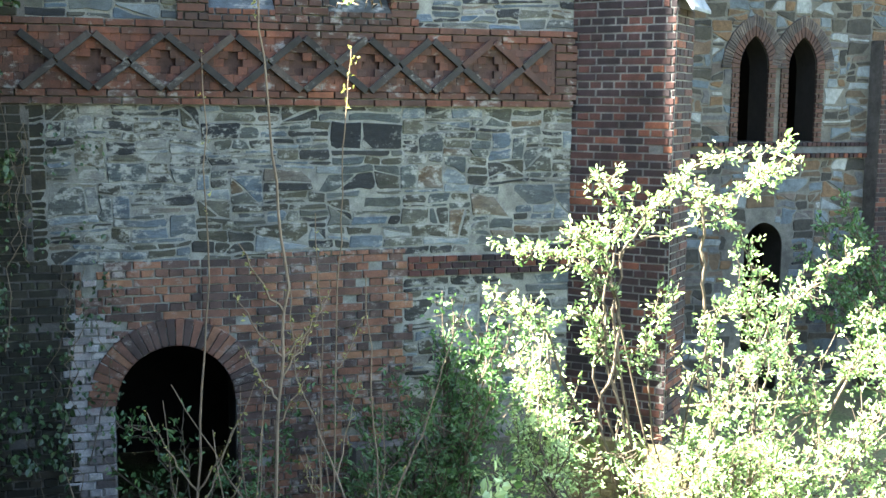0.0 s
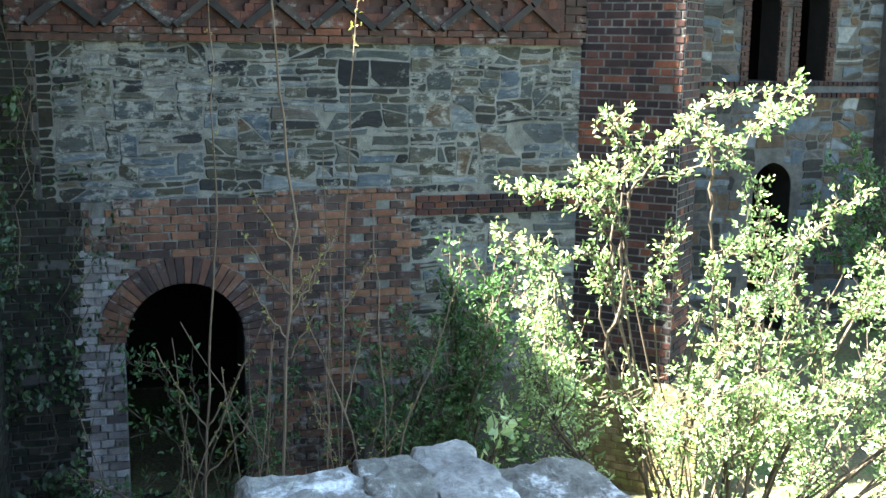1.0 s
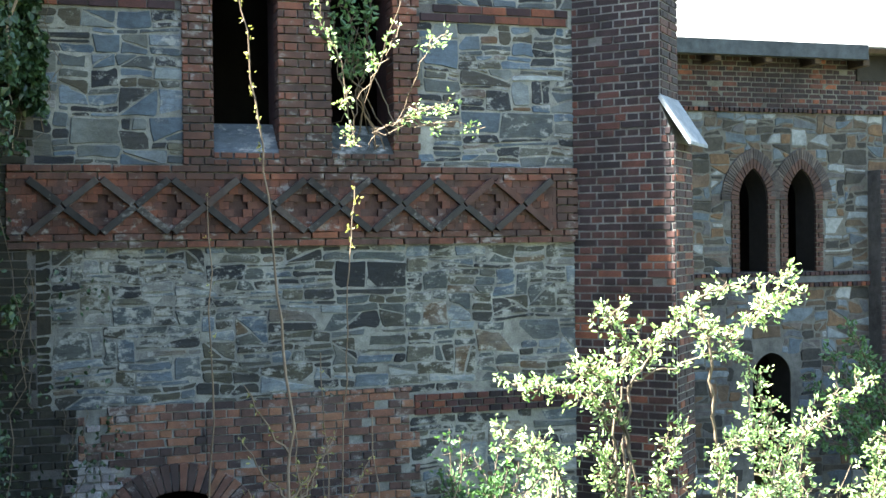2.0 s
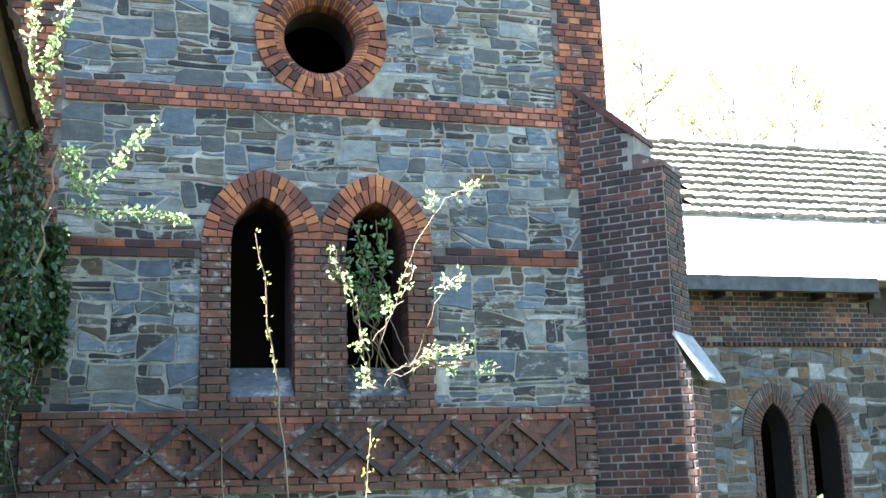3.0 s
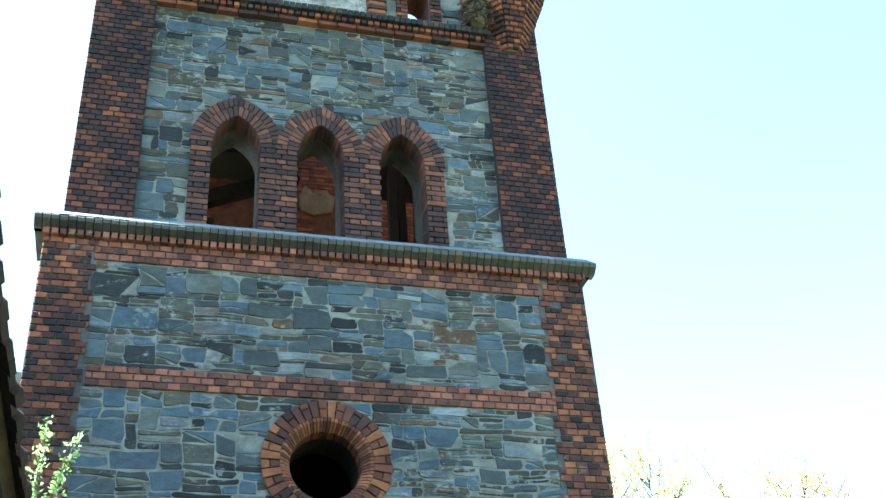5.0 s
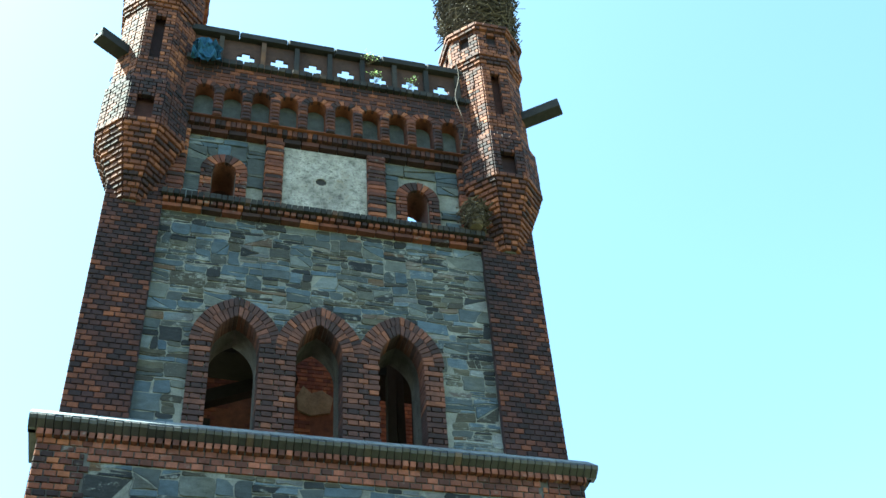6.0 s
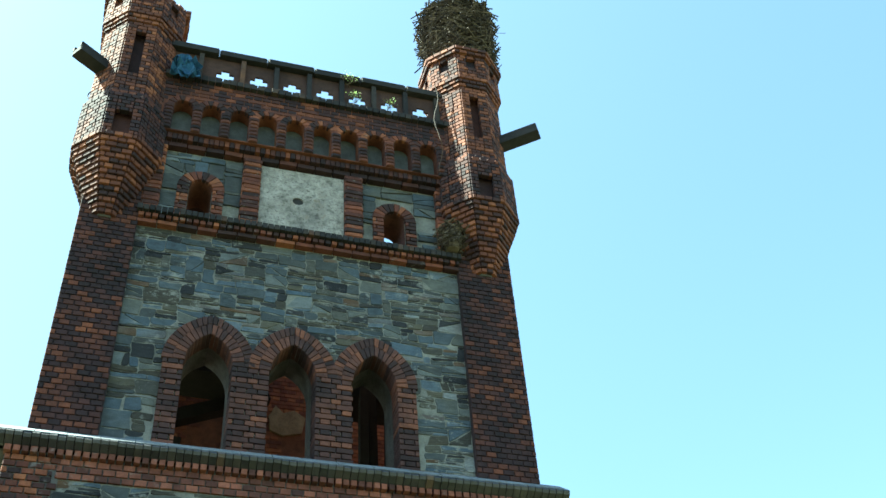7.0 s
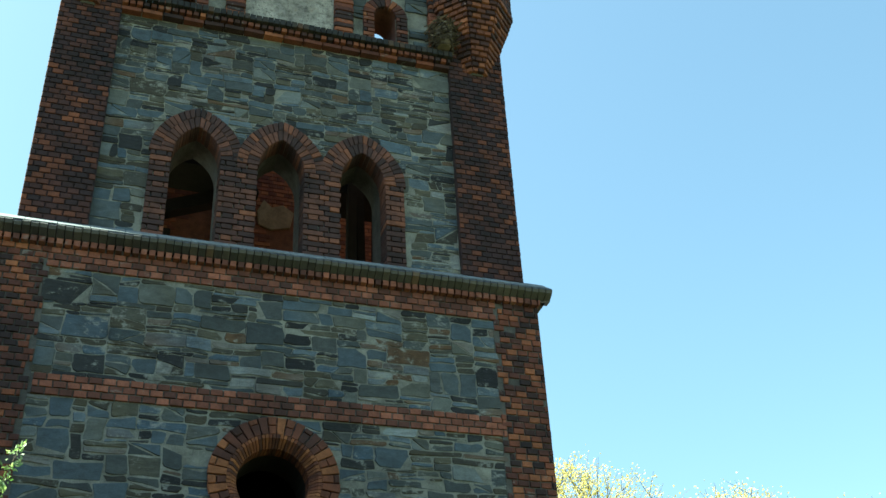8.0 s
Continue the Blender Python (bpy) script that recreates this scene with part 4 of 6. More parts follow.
# beams in the same near-black as the lower inner walls
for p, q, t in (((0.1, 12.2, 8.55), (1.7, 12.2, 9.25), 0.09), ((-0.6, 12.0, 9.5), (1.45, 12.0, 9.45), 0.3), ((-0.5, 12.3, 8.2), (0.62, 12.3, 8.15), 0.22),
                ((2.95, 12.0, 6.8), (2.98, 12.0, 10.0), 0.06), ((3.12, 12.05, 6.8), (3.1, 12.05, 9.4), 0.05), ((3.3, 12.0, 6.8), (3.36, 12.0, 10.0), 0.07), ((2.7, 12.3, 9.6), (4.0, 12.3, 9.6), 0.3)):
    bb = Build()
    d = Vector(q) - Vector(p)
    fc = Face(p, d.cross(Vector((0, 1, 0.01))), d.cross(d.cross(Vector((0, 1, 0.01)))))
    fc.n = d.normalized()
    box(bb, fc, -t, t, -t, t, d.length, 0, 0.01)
    part("bell_beam", bb, m_shade_black, tower, "black bell-frame beam")


# corner turrets: an octagon on a stepped corbel, with a crown
def turret(cx, cy, broken):
    tp = thing("corner_turret", "octagonal brick corner turret with a slit and a crown", "turret", "corner turrets")

    def band(build, r0, r1, w0, w1, course=0.075, length=0.125, skip=None, front=0.012, cuts=()):
        """Courses of brick round an octagon whose apothem runs from r0 to r1."""
        rows = max(1, round((w1 - w0) / course))
        for i in range(8):
            ang = math.tau * i / 8 - math.pi / 2
            nrm = Vector((math.cos(ang), math.sin(ang), 0))
            for r in range(rows):
                ap = r0 + (r1 - r0) * (r / max(1, rows - 1) if rows > 1 else 0)
                half = ap * math.tan(math.pi / 8)
                fc = Face(Vector((cx, cy, 0)) + nrm * ap, Vector((-nrm.y, nrm.x, 0)), n=nrm)
                lo = w0 + (w1 - w0) * r / rows
                hi = lo + (w1 - w0) / rows
                n2 = max(1, round(2 * half / length))
                st = 2 * half / n2
                xs = [-half + st * k for k in range(n2 + 1)] if r % 2 else [-half] + [-half + st * (k + 0.5) for k in range(n2)] + [half]
                if cuts:
                    xs = sorted([q for q in xs if all(abs(abs(q) - c) > 0.02 for c in cuts)] + [sg * c for c in cuts for sg in (1, -1) if c < half])
                for a, b2 in zip(xs[:-1], xs[1:]):
                    if skip and skip(i, (a + b2) / 2, (lo + hi) / 2):
                        continue
                    prism(build, fc, rect(a + 0.005, b2 - 0.005, lo + 0.005, hi - 0.005), front + rng.uniform(-0.004, 0.004), -0.06, 0.006, 0.03)

    def core(r0, r1, w0, w1, mat, name):
        bb = Build()
        for w, r in ((w0, r0), (w1, r1)):
            rr = r / math.cos(math.pi / 8)
            bb.v += [Vector((cx + rr * math.cos(math.tau * (k + 0.5) / 8), cy + rr * math.sin(math.tau * (k + 0.5) / 8), w)) for k in range(8)]
        bb.f = [(k, (k + 1) % 8, 8 + (k + 1) % 8, 8 + k) for k in range(8)] + [tuple(range(7, -1, -1)), tuple(range(8, 16))]
        part(name, bb, mat, tp)
    R = 0.51
    bb = Build()
    band(bb, 0.2, 0.57, 10.5, 11.65, front=0.02)
    part("corbel", bb, m_turret, tp, "stepped brick corbel", "stuff")
    core(0.16, 0.53, 10.48, 11.65, m_dark_mortar, "corbel_core")
    bb = Build()
    niche = lambda i, u, w: i % 2 == 0 and abs(u) < 0.11 and w < 12.1
    band(bb, 0.57, 0.57, 11.65, 12.4, skip=niche, cuts=(0.11,))
    band(bb, 0.57, R, 12.4, 12.65)
    part("turret_base", bb, m_dark, tp, "dark brick base with small niches", "stuff")
    core(0.45, 0.45, 11.65, 12.4, m_dark, "base_core")
    core(0.52, 0.46, 12.4, 12.66, m_dark, "base_core")
    bb = Build()
    slit = lambda i, u, w: i % 2 == 0 and abs(u) < 0.07 and 13.0 < w < 14.0
    band(bb, R, R, 12.65, 14.15, skip=slit, cuts=(0.07,))
    part("turret_shaft", bb, m_turret, tp, "brick shaft with narrow slits", "stuff")
    core(0.37, 0.37, 12.6, 14.2, m_dark, "shaft_core")
    bb = Build()
    band(bb, R, 0.58, 14.15, 14.45)
    part("crown_corbel", bb, m_turret, tp, "corbelled crown courses", "stuff")
    core(0.45, 0.52, 14.15, 14.45, m_dark, "crown_core")
    bb = Build()
    gap = lambda i, u, w: abs(u) < 0.08 and 14.65 < w < 14.9
    ragged = lambda i, u, w: gap(i, u, w) or (broken and w > 15.1 + 0.25 * noise.noise((i * 1.7, u * 4, 3)))
    band(bb, 0.575, 0.575, 14.45, 15.15 if not broken else 15.45, skip=ragged, cuts=(0.08,))
    band(bb, 0.62, 0.64, 15.0, 15.15, skip=lambda i, u, w: broken and i % 3 == 1)
    part("crown", bb, m_turret, tp, "broken brick crown" if broken else "brick crown with square holes", "stuff")
    core(0.52, 0.52, 14.45, 15.05, m_dark, "crown_core")
    return tp


NEARER = Matrix.Scale(0.975, 4)        # the turrets stand proud of the parapet
for tq in (turret(-0.74, D + 0.38, True), turret(4.37, D + 0.38, False)):
    tq.matrix_basis = NEARER

# diagonal buttress on the front corner
buttress = thing("diagonal_buttress", "diagonal brick buttress with sloping caps on the tower corner", "buttress")
S2 = math.sqrt(0.5)
A0 = Vector((4.40, D, 0))
out = Vector((S2, -S2, 0))
FL = Face(A0, out, n=(-S2, -S2, 0))                  # its left side
LU, LD, TH = 0.90, 1.04, 0.54                        # lengths above and below the lower cap, thickness
FE = lambda ln: Face(A0 + out * ln, (S2, S2, 0), n=(S2, -S2, 0))
FX = Face(A0 + Vector((S2, S2, 0)) * TH, -out, n=(S2, S2, 0))
top_u = lambda u: 3.98 - 0.95 * u if u < 0.62 else 3.02
bb = Build()
poly = [(-0.3, GROUND - 0.2), (LD, GROUND - 0.2), (LD, 0.9), (LU, 1.28), (LU, 3.0), (0.62, 3.0), (0.62, 3.36), (0.0, 3.95), (-0.3, 4.1)]
prism(bb, FL, poly, 0.0, -TH, 0.004, 0, True)
part("buttress_core", bb, m_joint, buttress, "mortar of the buttress")
fits = lambda u, w: w < (top_u(u) + 0.015) and (u < LU + 0.01 or w < 1.3 - (u - LU) * 2.8)
bb = Build()
bricks(bb, FL, 0.0, LD, GROUND, -1.9, (0.25, 0.125), front=0.008, rough=0.2)
bricks(bb, FL, LU, LD, 0.9, 1.275, 0.07, front=0.008, rough=0.2, keep=fits)
bricks(bb, FL, 0.0, LU, 0.9, 4.0, (0.25, 0.125), joint=0.014, front=0.009, rough=0.2, keep=fits)
for ln, w0, w1 in ((LD, GROUND, 0.9), (LU, 1.28, 3.0)):
    bricks(bb, FE(ln), 0.0, TH, w0, w1, (0.27, 0.135), front=0.012)
bricks(bb, FL, 0.0, LD, -1.9, 0.9, (0.25, 0.125), joint=0.014, front=0.009, rough=0.2, single_to=(buttress, m_butt))
part("buttress_brickwork", bb, m_butt, buttress, "dark red brick with pale joints", "stuff")
bb = Build()
prism(bb, FL, [(0.0, GROUND - 0.2), (LD + 0.34, GROUND - 0.2), (LD + 0.34, -3.6), (LD, -3.3), (0.0, -3.3)], 0.07, -TH - 0.07, 0.02, 0, True)
for ff, u1 in ((Face(FL.at(0, 0, 0.07), out, n=(-S2, -S2, 0)), LD + 0.34), (Face(A0 + out * (LD + 0.34) - Vector((S2, S2, 0)) * 0.07, (S2, S2, 0), n=(S2, -S2, 0)), TH + 0.14)):
    bricks(bb, ff, 0.0, u1, GROUND, -3.6, (0.25, 0.125), front=0.012)
part("buttress_foot", bb, m_moss, buttress, "mossy rendered buttress foot", "stuff")
bb = Build()
prism(bb, FL, [(LU - 0.02, 1.33), (LU + 0.0, 1.37), (LD + 0.16, 0.9), (LD + 0.16, 0.87), (LD + 0.14, 0.87)][::-1], 0.02, -TH - 0.02, 0.004, 0, True)
part("lower_cap", bb, m_sheet_grey, buttress, "grey sheet-metal weathering cap")
bb = Build()
prism(bb, FL, [(-0.2, 4.12), (-0.2, 4.2), (0.64, 3.42), (0.64, 3.36), (0.6, 3.36)][::-1], 0.03, -TH - 0.03, 0.01, 0, True)
part("upper_cap", bb, m_dark, buttress, "dark brick slope")
bb = Build()
prism(bb, FL, [(0.6, 2.99), (LU + 0.03, 2.99), (LU + 0.03, 3.04), (0.66, 3.16), (0.6, 3.16)], 0.02, -TH - 0.02, 0.01, 0, True)
part("shoulder", bb, m_old, buttress, "crumbling brick shoulder")

# wrought-iron wall anchor on the turret, and a cable that hangs from the parapet
def rod(build, pts, r, sides=5):
    rings = []
    for i, p in enumerate(pts):
        d = (pts[min(i + 1, len(pts) - 1)] - pts[max(i - 1, 0)]).normalized()
        s = d.cross(Vector((0.31, 0.2, 0.9))).normalized()
        u = s.cross(d)
        rings += [p + (s * math.cos(math.tau * k / sides) + u * math.sin(math.tau * k / sides)) * r for k in range(sides)]
    n2 = len(pts)
    build.add(rings, [(k * sides + j, k * sides + (j + 1) % sides, (k + 1) * sides + (j + 1) % sides, (k + 1) * sides + j) for k in range(n2 - 1) for j in range(sides)] + [tuple(range((n2 - 1) * sides, n2 * sides)), tuple(range(sides - 1, -1, -1))])


anchor = thing("wall_anchor", "rusty wrought-iron scroll anchor on the turret", "anchor")
FK = Face(Vector((-0.74, D + 0.38, 0)) + Vector((-S2, -S2, 0)) * 0.6, (S2, -S2, 0), n=(-S2, -S2, 0))
bb = Build()
rod(bb, [FK.at(0.0, 12.28, -0.02), FK.at(0.0, 12.45), FK.at(0.0, 12.72, 0.0)], 0.012)
part("anchor_bar", bb, m_coping, anchor)
for sg in (1, -1):
    bb = Build()
    rod(bb, [FK.at(sg * (0.085 - (0.085 - 0.03 * k / 14) * math.cos(k * 0.42)), 12.58 + 0.08 * math.sin(k * 0.42)) for k in range(14)], 0.009)
    part("scroll", bb, m_coping, anchor)
cable = Build()
rod(cable, [Vector((3.68 + 0.05 * math.sin(k * 0.9), D - 0.26 - 0.02 * math.cos(k), 13.95 - 0.17 * k)) for k in range(13)], 0.008)
tagged(new("cable", cable.mesh("cable", m_coping)), "thin dark cable hanging from the parapet", "cable")

# gargoyle spouts
for p, q in (((-1.05, 10.2, 12.98), (-1.5, 9.87, 12.95)), ((4.72, 10.2, 13.0), (5.22, 9.85, 13.06))):
    sp = thing("water_spout", "grey stone water spout on the turret", "spout", "water spouts")
    d = Vector(q) - Vector(p)
    side = d.cross(Vector((0, 0, 1))).normalized()
    fc = Face(p, side, side.cross(d).normalized() * 1.0)
    fc.n = d.normalized()
    for nm, a in (("trough_bottom", (-0.1, 0.1, -0.09, -0.01)), ("trough_side", (-0.1, -0.05, -0.01, 0.08)), ("trough_side", (0.05, 0.1, -0.01, 0.08))):
        bb = Build()
        box(bb, fc, a[0], a[1], a[2], a[3], d.length, -0.15, 0.012)
        part(nm, bb, m_coping, sp)

# stork's nest on the turret, and a small one on the cornice
def sticks(name, label, c, rx, rz, count, length):
    bb = Build()
    r2 = random.Random(count)
    for i in range(count):
        a = r2.uniform(0, math.tau)
        w = r2.uniform(-1, 1)
        r = rx * (0.86 + 0.12 * w - 0.1 * abs(w) ** 3) * r2.uniform(0.7, 1.03)
        p = Vector((c[0] + r * math.cos(a), c[1] + r * math.sin(a), c[2] + rz * w))
        d = Vector((-math.sin(a), math.cos(a), r2.gauss(0, 0.32))) + Vector((math.cos(a), math.sin(a), 0)) * r2.gauss(0, 0.35)
        d = d.normalized() * length * r2.uniform(0.4, 1.0)
        t = r2.uniform(0.005, 0.014)
        s = d.cross(Vector((0, 0, 1))).normalized() * t
        u = s.cross(d).normalized() * t
        m2 = p + Vector((r2.uniform(-1, 1), r2.uniform(-1, 1), r2.uniform(-1, 1))) * 0.04
        rings = [p - d / 2, m2, p + d / 2]
        vs = [q + o for q in rings for o in (s, u, -s, -u)]
        bb.add(vs, [(k * 4 + j, k * 4 + (j + 1) % 4, k * 4 + 4 + (j + 1) % 4, k * 4 + 4 + j) for k in range(2) for j in range(4)] + [(3, 2, 1, 0), (8, 9, 10, 11)])
    nest = thing(name, label, "nest")
    part("twig_work", bb, m_nest, nest, "interwoven dry sticks", "stuff")
    cb = Build()
    for k, (w, f) in enumerate(((-1, 0.5), (-0.5, 0.72), (0.5, 0.8), (0.95, 0.6))):
        cb.v += [Vector((c[0] + rx * f * math.cos(math.tau * j / 14), c[1] + rx * f * math.sin(math.tau * j / 14), c[2] + rz * w)) for j in range(14)]
    cb.f = [(k * 14 + j, k * 14 + (j + 1) % 14, k * 14 + 14 + (j + 1) % 14, k * 14 + 14 + j) for k in range(3) for j in range(14)] + [tuple(range(13, -1, -1)), tuple(range(42, 56))]
    part("nest_core", cb, m_nest, nest, "packed earth and twigs")


sticks("stork_nest", "large old stork nest of dry sticks on a turret", (4.3, D + 0.12, 15.58), 0.65, 0.83, 3000, 0.7)
sticks("jackdaw_nest", "small heap of twigs lodged on the cornice", (3.78, D - 0.12, 10.72), 0.17, 0.2, 130, 0.4)

# crumpled tarpaulin on the parapet
bb = Build()
for i in range(9):
    for j in range(9):
        u, w = i / 8 - 0.5, j / 8 - 0.5
        k = noise.noise((u * 4, w * 4, 1.3)) * 0.26 + 0.12 * noise.noise((u * 9, w * 9, 2))
        bb.v.append(Vector((-0.03 + u * 0.4 + 0.05 * noise.noise((w * 6, u * 4, 7)), D - 0.22 - abs(k), 13.2 + w * (0.46 - 0.3 * abs(u)) - 0.2 * u * u + 0.12 * noise.noise((u * 5, w * 7, 4)))))
bb.f = [(j + i * 9, j + 1 + i * 9, j + 10 + i * 9, j + 9 + i * 9) for i in range(8) for j in range(8)]
tarp = new("tarpaulin", bb.mesh("tarpaulin", m_tarp))
tarp.modifiers.new("thickness", "SOLIDIFY").thickness = 0.008
tagged(tarp, "crumpled blue plastic tarpaulin caught on the parapet", "tarpaulin")

# ---- nave ----
NY = 15.0
nave = thing("church_nave", "church nave of rubble and brick with a tiled roof", "nave")
FN = Face((0, NY, 0), (1, 0, 0), n=(0, -1, 0))
NX0, NX1 = 4.8, 17.0
nwins = [Arch(9.35 + 0.84 * i, 0.25, -0.55, 0.55, 1.03) for i in range(2)]
ndoor = Arch(9.65, 0.33, GROUND - 0.1, -2.15, -1.78)
bb = Build()
slab(bb, FN, rect(NX0, NX1, GROUND - 0.2, 2.85), [a.outline() for a in nwins + [ndoor]], 0.0, -0.5)
part("nave_wall", bb, m_nave_mortar, nave, "lime mortar bed of the nave wall")
# nave openings lined in painted darkness
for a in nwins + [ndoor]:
    reveal(FN, a.outline(), -0.02, -0.51, m_shade_black, nave)
nhit = lambda a, b2, c, d: any(k.hits(a, b2, c, d, 0.02) for k in nwins + [ndoor])
sb = Build()
rubble(sb, FN, 4.85, 11.4, GROUND, -0.8, keep=lambda *k: not nhit(*k), size=1.0, big=0.5, thin=0.15, wild=1.5)
rubble(sb, FN, 4.85, 8.0, -0.55, 1.87, size=1.0, big=0.5, thin=0.15, wild=1.5)
rubble(sb, FN, 8.0, 11.4, -0.55, 1.87, single_to=(nave, m_nave_stone), limit=240, keep=lambda *k: not nhit(*k), size=1.0, big=0.5, thin=0.15, wild=1.5)
rubble(sb, FN, 11.9, 16.9, GROUND, 1.87, size=1.3, big=0.3)
rubble(sb, FN, 11.4, 11.9, 1.0, 1.87, big=0.5, thin=0.2, wild=1.4)
part("rubble_stonework", sb, m_nave_stone, nave, "field stone rubble", "stuff")
bb = Build()
bricks(bb, FN, 4.85, 16.9, 1.87, 1.95, 0.085, 0.08, 0.02, 0.06)
bricks(bb, FN, 4.85, 16.9, 1.95, 2.72, (0.25, 0.125), joint=0.015, front=0.008, rough=0.3)
bricks(bb, FN, 4.85, 11.4, -0.8, -0.72, 0.085, 0.08, 0.014, 0.06)
bricks(bb, FN, 4.85, 11.4, -0.62, -0.55, 0.085, 0.07, 0.014, 0.08)
part("course_brickwork", bb, m_butt, nave, "brick eaves and sill courses", "stuff")
bb = Build()
box(bb, FN, 8.9, 11.4, -0.72, -0.62, 0.05, -0.02, 0.01)
part("sill_slab", bb, m_niche, nave, "pale stone sill")
for a in nwins:
    bb = Build()
    a.ring(bb, FN, 0.14, 0.03, 0.07, 1)
    for s in (1, -1):
        u0 = a.c + s * 0.31
        bricks(bb, FN, u0 - 0.07, u0 + 0.07, -0.55, 0.55, (0.14, 0.1), front=0.03)
    part("window_surround", bb, m_terracotta, nave, "pointed brick window surround", "stuff")
    hood = Build()
    h2 = Arch(a.c, 0.39, -0.55, 0.55, 1.17)
    h2.ring(hood, FN, 0.16, 0.03, 0.045, 1)
    part("window_hood", hood, m_hood, nave, "hood of thin radiating bricks", "stuff")
bb = Build()
box(bb, FN, 11.4, 11.9, GROUND, 1.0, 0.3, -0.02, 0.01)
part("nave_buttress_core", bb, m_dark_mortar, nave, "mortar of the shallow buttress")
bb = Build()
bricks(bb, Face((0, NY - 0.3, 0), (1, 0, 0), n=(0, -1, 0)), 11.4, 11.9, GROUND, 1.0, (0.25, 0.125), front=0.012)
part("nave_buttress", bb, m_butt, nave, "shallow brick buttress", "stuff")
# rear wall blackened in colour, so the nave reads as unlit
bb = Build()
slab(bb, Face((0, NY + 6.5, 0), (1, 0, 0), n=(0, 1, 0)), rect(NX0, NX1, GROUND, 2.85), [], 0, -0.4)
part("rear_wall", bb, m_shade_black, nave)
for xx in (NX0 + 0.05, NX1 - 0.05):
    bb = Build()
    slab(bb, Face((xx, NY, 0), (0, 1, 0), n=(1, 0, 0)), [(0.5, GROUND), (6.1, GROUND), (6.1, 2.85), (3.3, 5.6), (0.5, 2.85)], [], 0.05, -0.05)
    part("gable", bb, m_mortar, nave)
# roof: smooth sheet near the eaves, tiles above
EY, EZ, RY, RZ = NY - 0.4, 2.84, 18.2, 6.07
slope = Vector((0, RY - EY, RZ - EZ))
SL = slope.length
FT = Face((0, EY, EZ), (1, 0, 0), slope, Vector((0, -(RZ - EZ), RY - EY)))
bb = Build()
box(bb, FT, NX0 - 0.1, NX1, 0.0, SL, 0.0, -0.08, 0.004)
part("roof_deck", bb, m_wood, nave, "boarded roof deck")
k0 = NX0 - 0.1
while k0 < NX1:
    bb = Build()
    box(bb, FT, k0 + 0.004, min(NX1, k0 + 1.9), 0.02, 2.0, 0.025 + rng.uniform(0, 0.008), 0.002, 0.002)
    k0 += 1.9
    part("roof_sheet", bb, m_sheet, nave, "pale sheet covering")
TW, TR = 0.2, 0.28
rowsn = int((SL - 2.0) / TR) + 1
tb = Build()
for r in range(rowsn):
    w0 = 1.95 + r * TR
    k = 0
    xx = NX0 - 0.1
    while xx < NX1:
        if not (rng.random() < 0.004):
            d0 = rng.uniform(-0.02, 0.02)
            lift = 0.11 + rng.uniform(-0.012, 0.014)
            w1 = min(w0 + TR + 0.06, SL)
            us = [xx + TW * q for q in (0.02, 0.25, 0.5, 0.75, 0.98)]
            hs = [0.0, 0.014, 0.02, 0.014, 0.0]
            vs = [FT.at(u, w0 + d0, lift + h) for u, h in zip(us, hs)] + [FT.at(u, w1, 0.03 + h) for u, h in zip(us, hs)] + [FT.at(u, w0 + d0, lift - 0.075) for u in us]
            fs = [(q, q + 1, 6 + q, 5 + q) for q in range(4)] + [(10 + q, 11 + q, q + 1, q) for q in range(4)]
            if 9.0 < xx < 14.0:
                one = Build()
                one.add(vs, fs)
                part('roof_tile', one, m_tile, nave)
            else:
                tb.add(vs, fs)
        xx += TW
part("roof_tiling", tb, m_tile, nave, "rows of weathered grey roof tiles", "stuff")
bb = Build()
xx = NX0
while xx < NX1:
    box(bb, FT, xx, xx + 0.37, SL - 0.12, SL + 0.06, 0.14 + rng.uniform(-0.02, 0.02), 0.0, 0.03)
    xx += 0.38
part("ridge_tiling", bb, m_tile, nave, "ridge tiles", "stuff")
FT2 = Face((0, RY + (RY - EY), EZ), (-1, 0, 0), Vector((0, -(RY - EY), RZ - EZ)), Vector((0, RZ - EZ, RY - EY)))
bb = Build()
box(bb, FT2, -NX1, -NX0, 0, SL, 0.05, -0.05, 0.01)
part("rear_slope", bb, m_tile, nave)
bb = Build()
box(bb, Face((0, EY - 0.02, 0), (1, 0, 0), n=(0, -1, 0)), NX0, 11.1, 2.66, 2.88, 0.05, -0.08, 0.02)
part("gutter", bb, m_gutter, nave, "grey zinc gutter board")
# flat black panel paints the shade of the gap below the eave
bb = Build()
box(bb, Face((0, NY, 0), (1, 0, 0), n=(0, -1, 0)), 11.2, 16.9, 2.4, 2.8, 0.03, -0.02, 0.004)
part("eave_gap", bb, m_shade_black, nave, "black panel painted as the dark gap under the eave")
for i in range(14):
    bb = Build()
    box(bb, Face((0, EY, 0), (1, 0, 0), n=(0, -1, 0)), 5.1 + i * 0.85, 5.22 + i * 0.85, 2.58, 2.72, -0.02, -0.5, 0.01)
    part("rafter_end", bb, m_wood, nave)

# ---- side building beside the tower, with a tiled eave ----
shed = thing("side_building", "old side building with a tiled eave beside the tower", "building")
FW = Face((-1.02, D, 0), (0, 1, 0), n=(1, 0, 0))
# dark mortar and mossy lower stones paint in the shade by the tower
bb = Build()
slab(bb, FW, rect(-13.0, -0.02, GROUND - 0.2, 2.95), [], 0.0, -0.4)
part("side_wall", bb, m_dark_mortar, shed, "mortar bed of the side wall, darkened as shade")
sb = Build()
rubble(sb, FW, -5.0, -0.02, 1.0, 2.9, size=1.3)
low = Build()
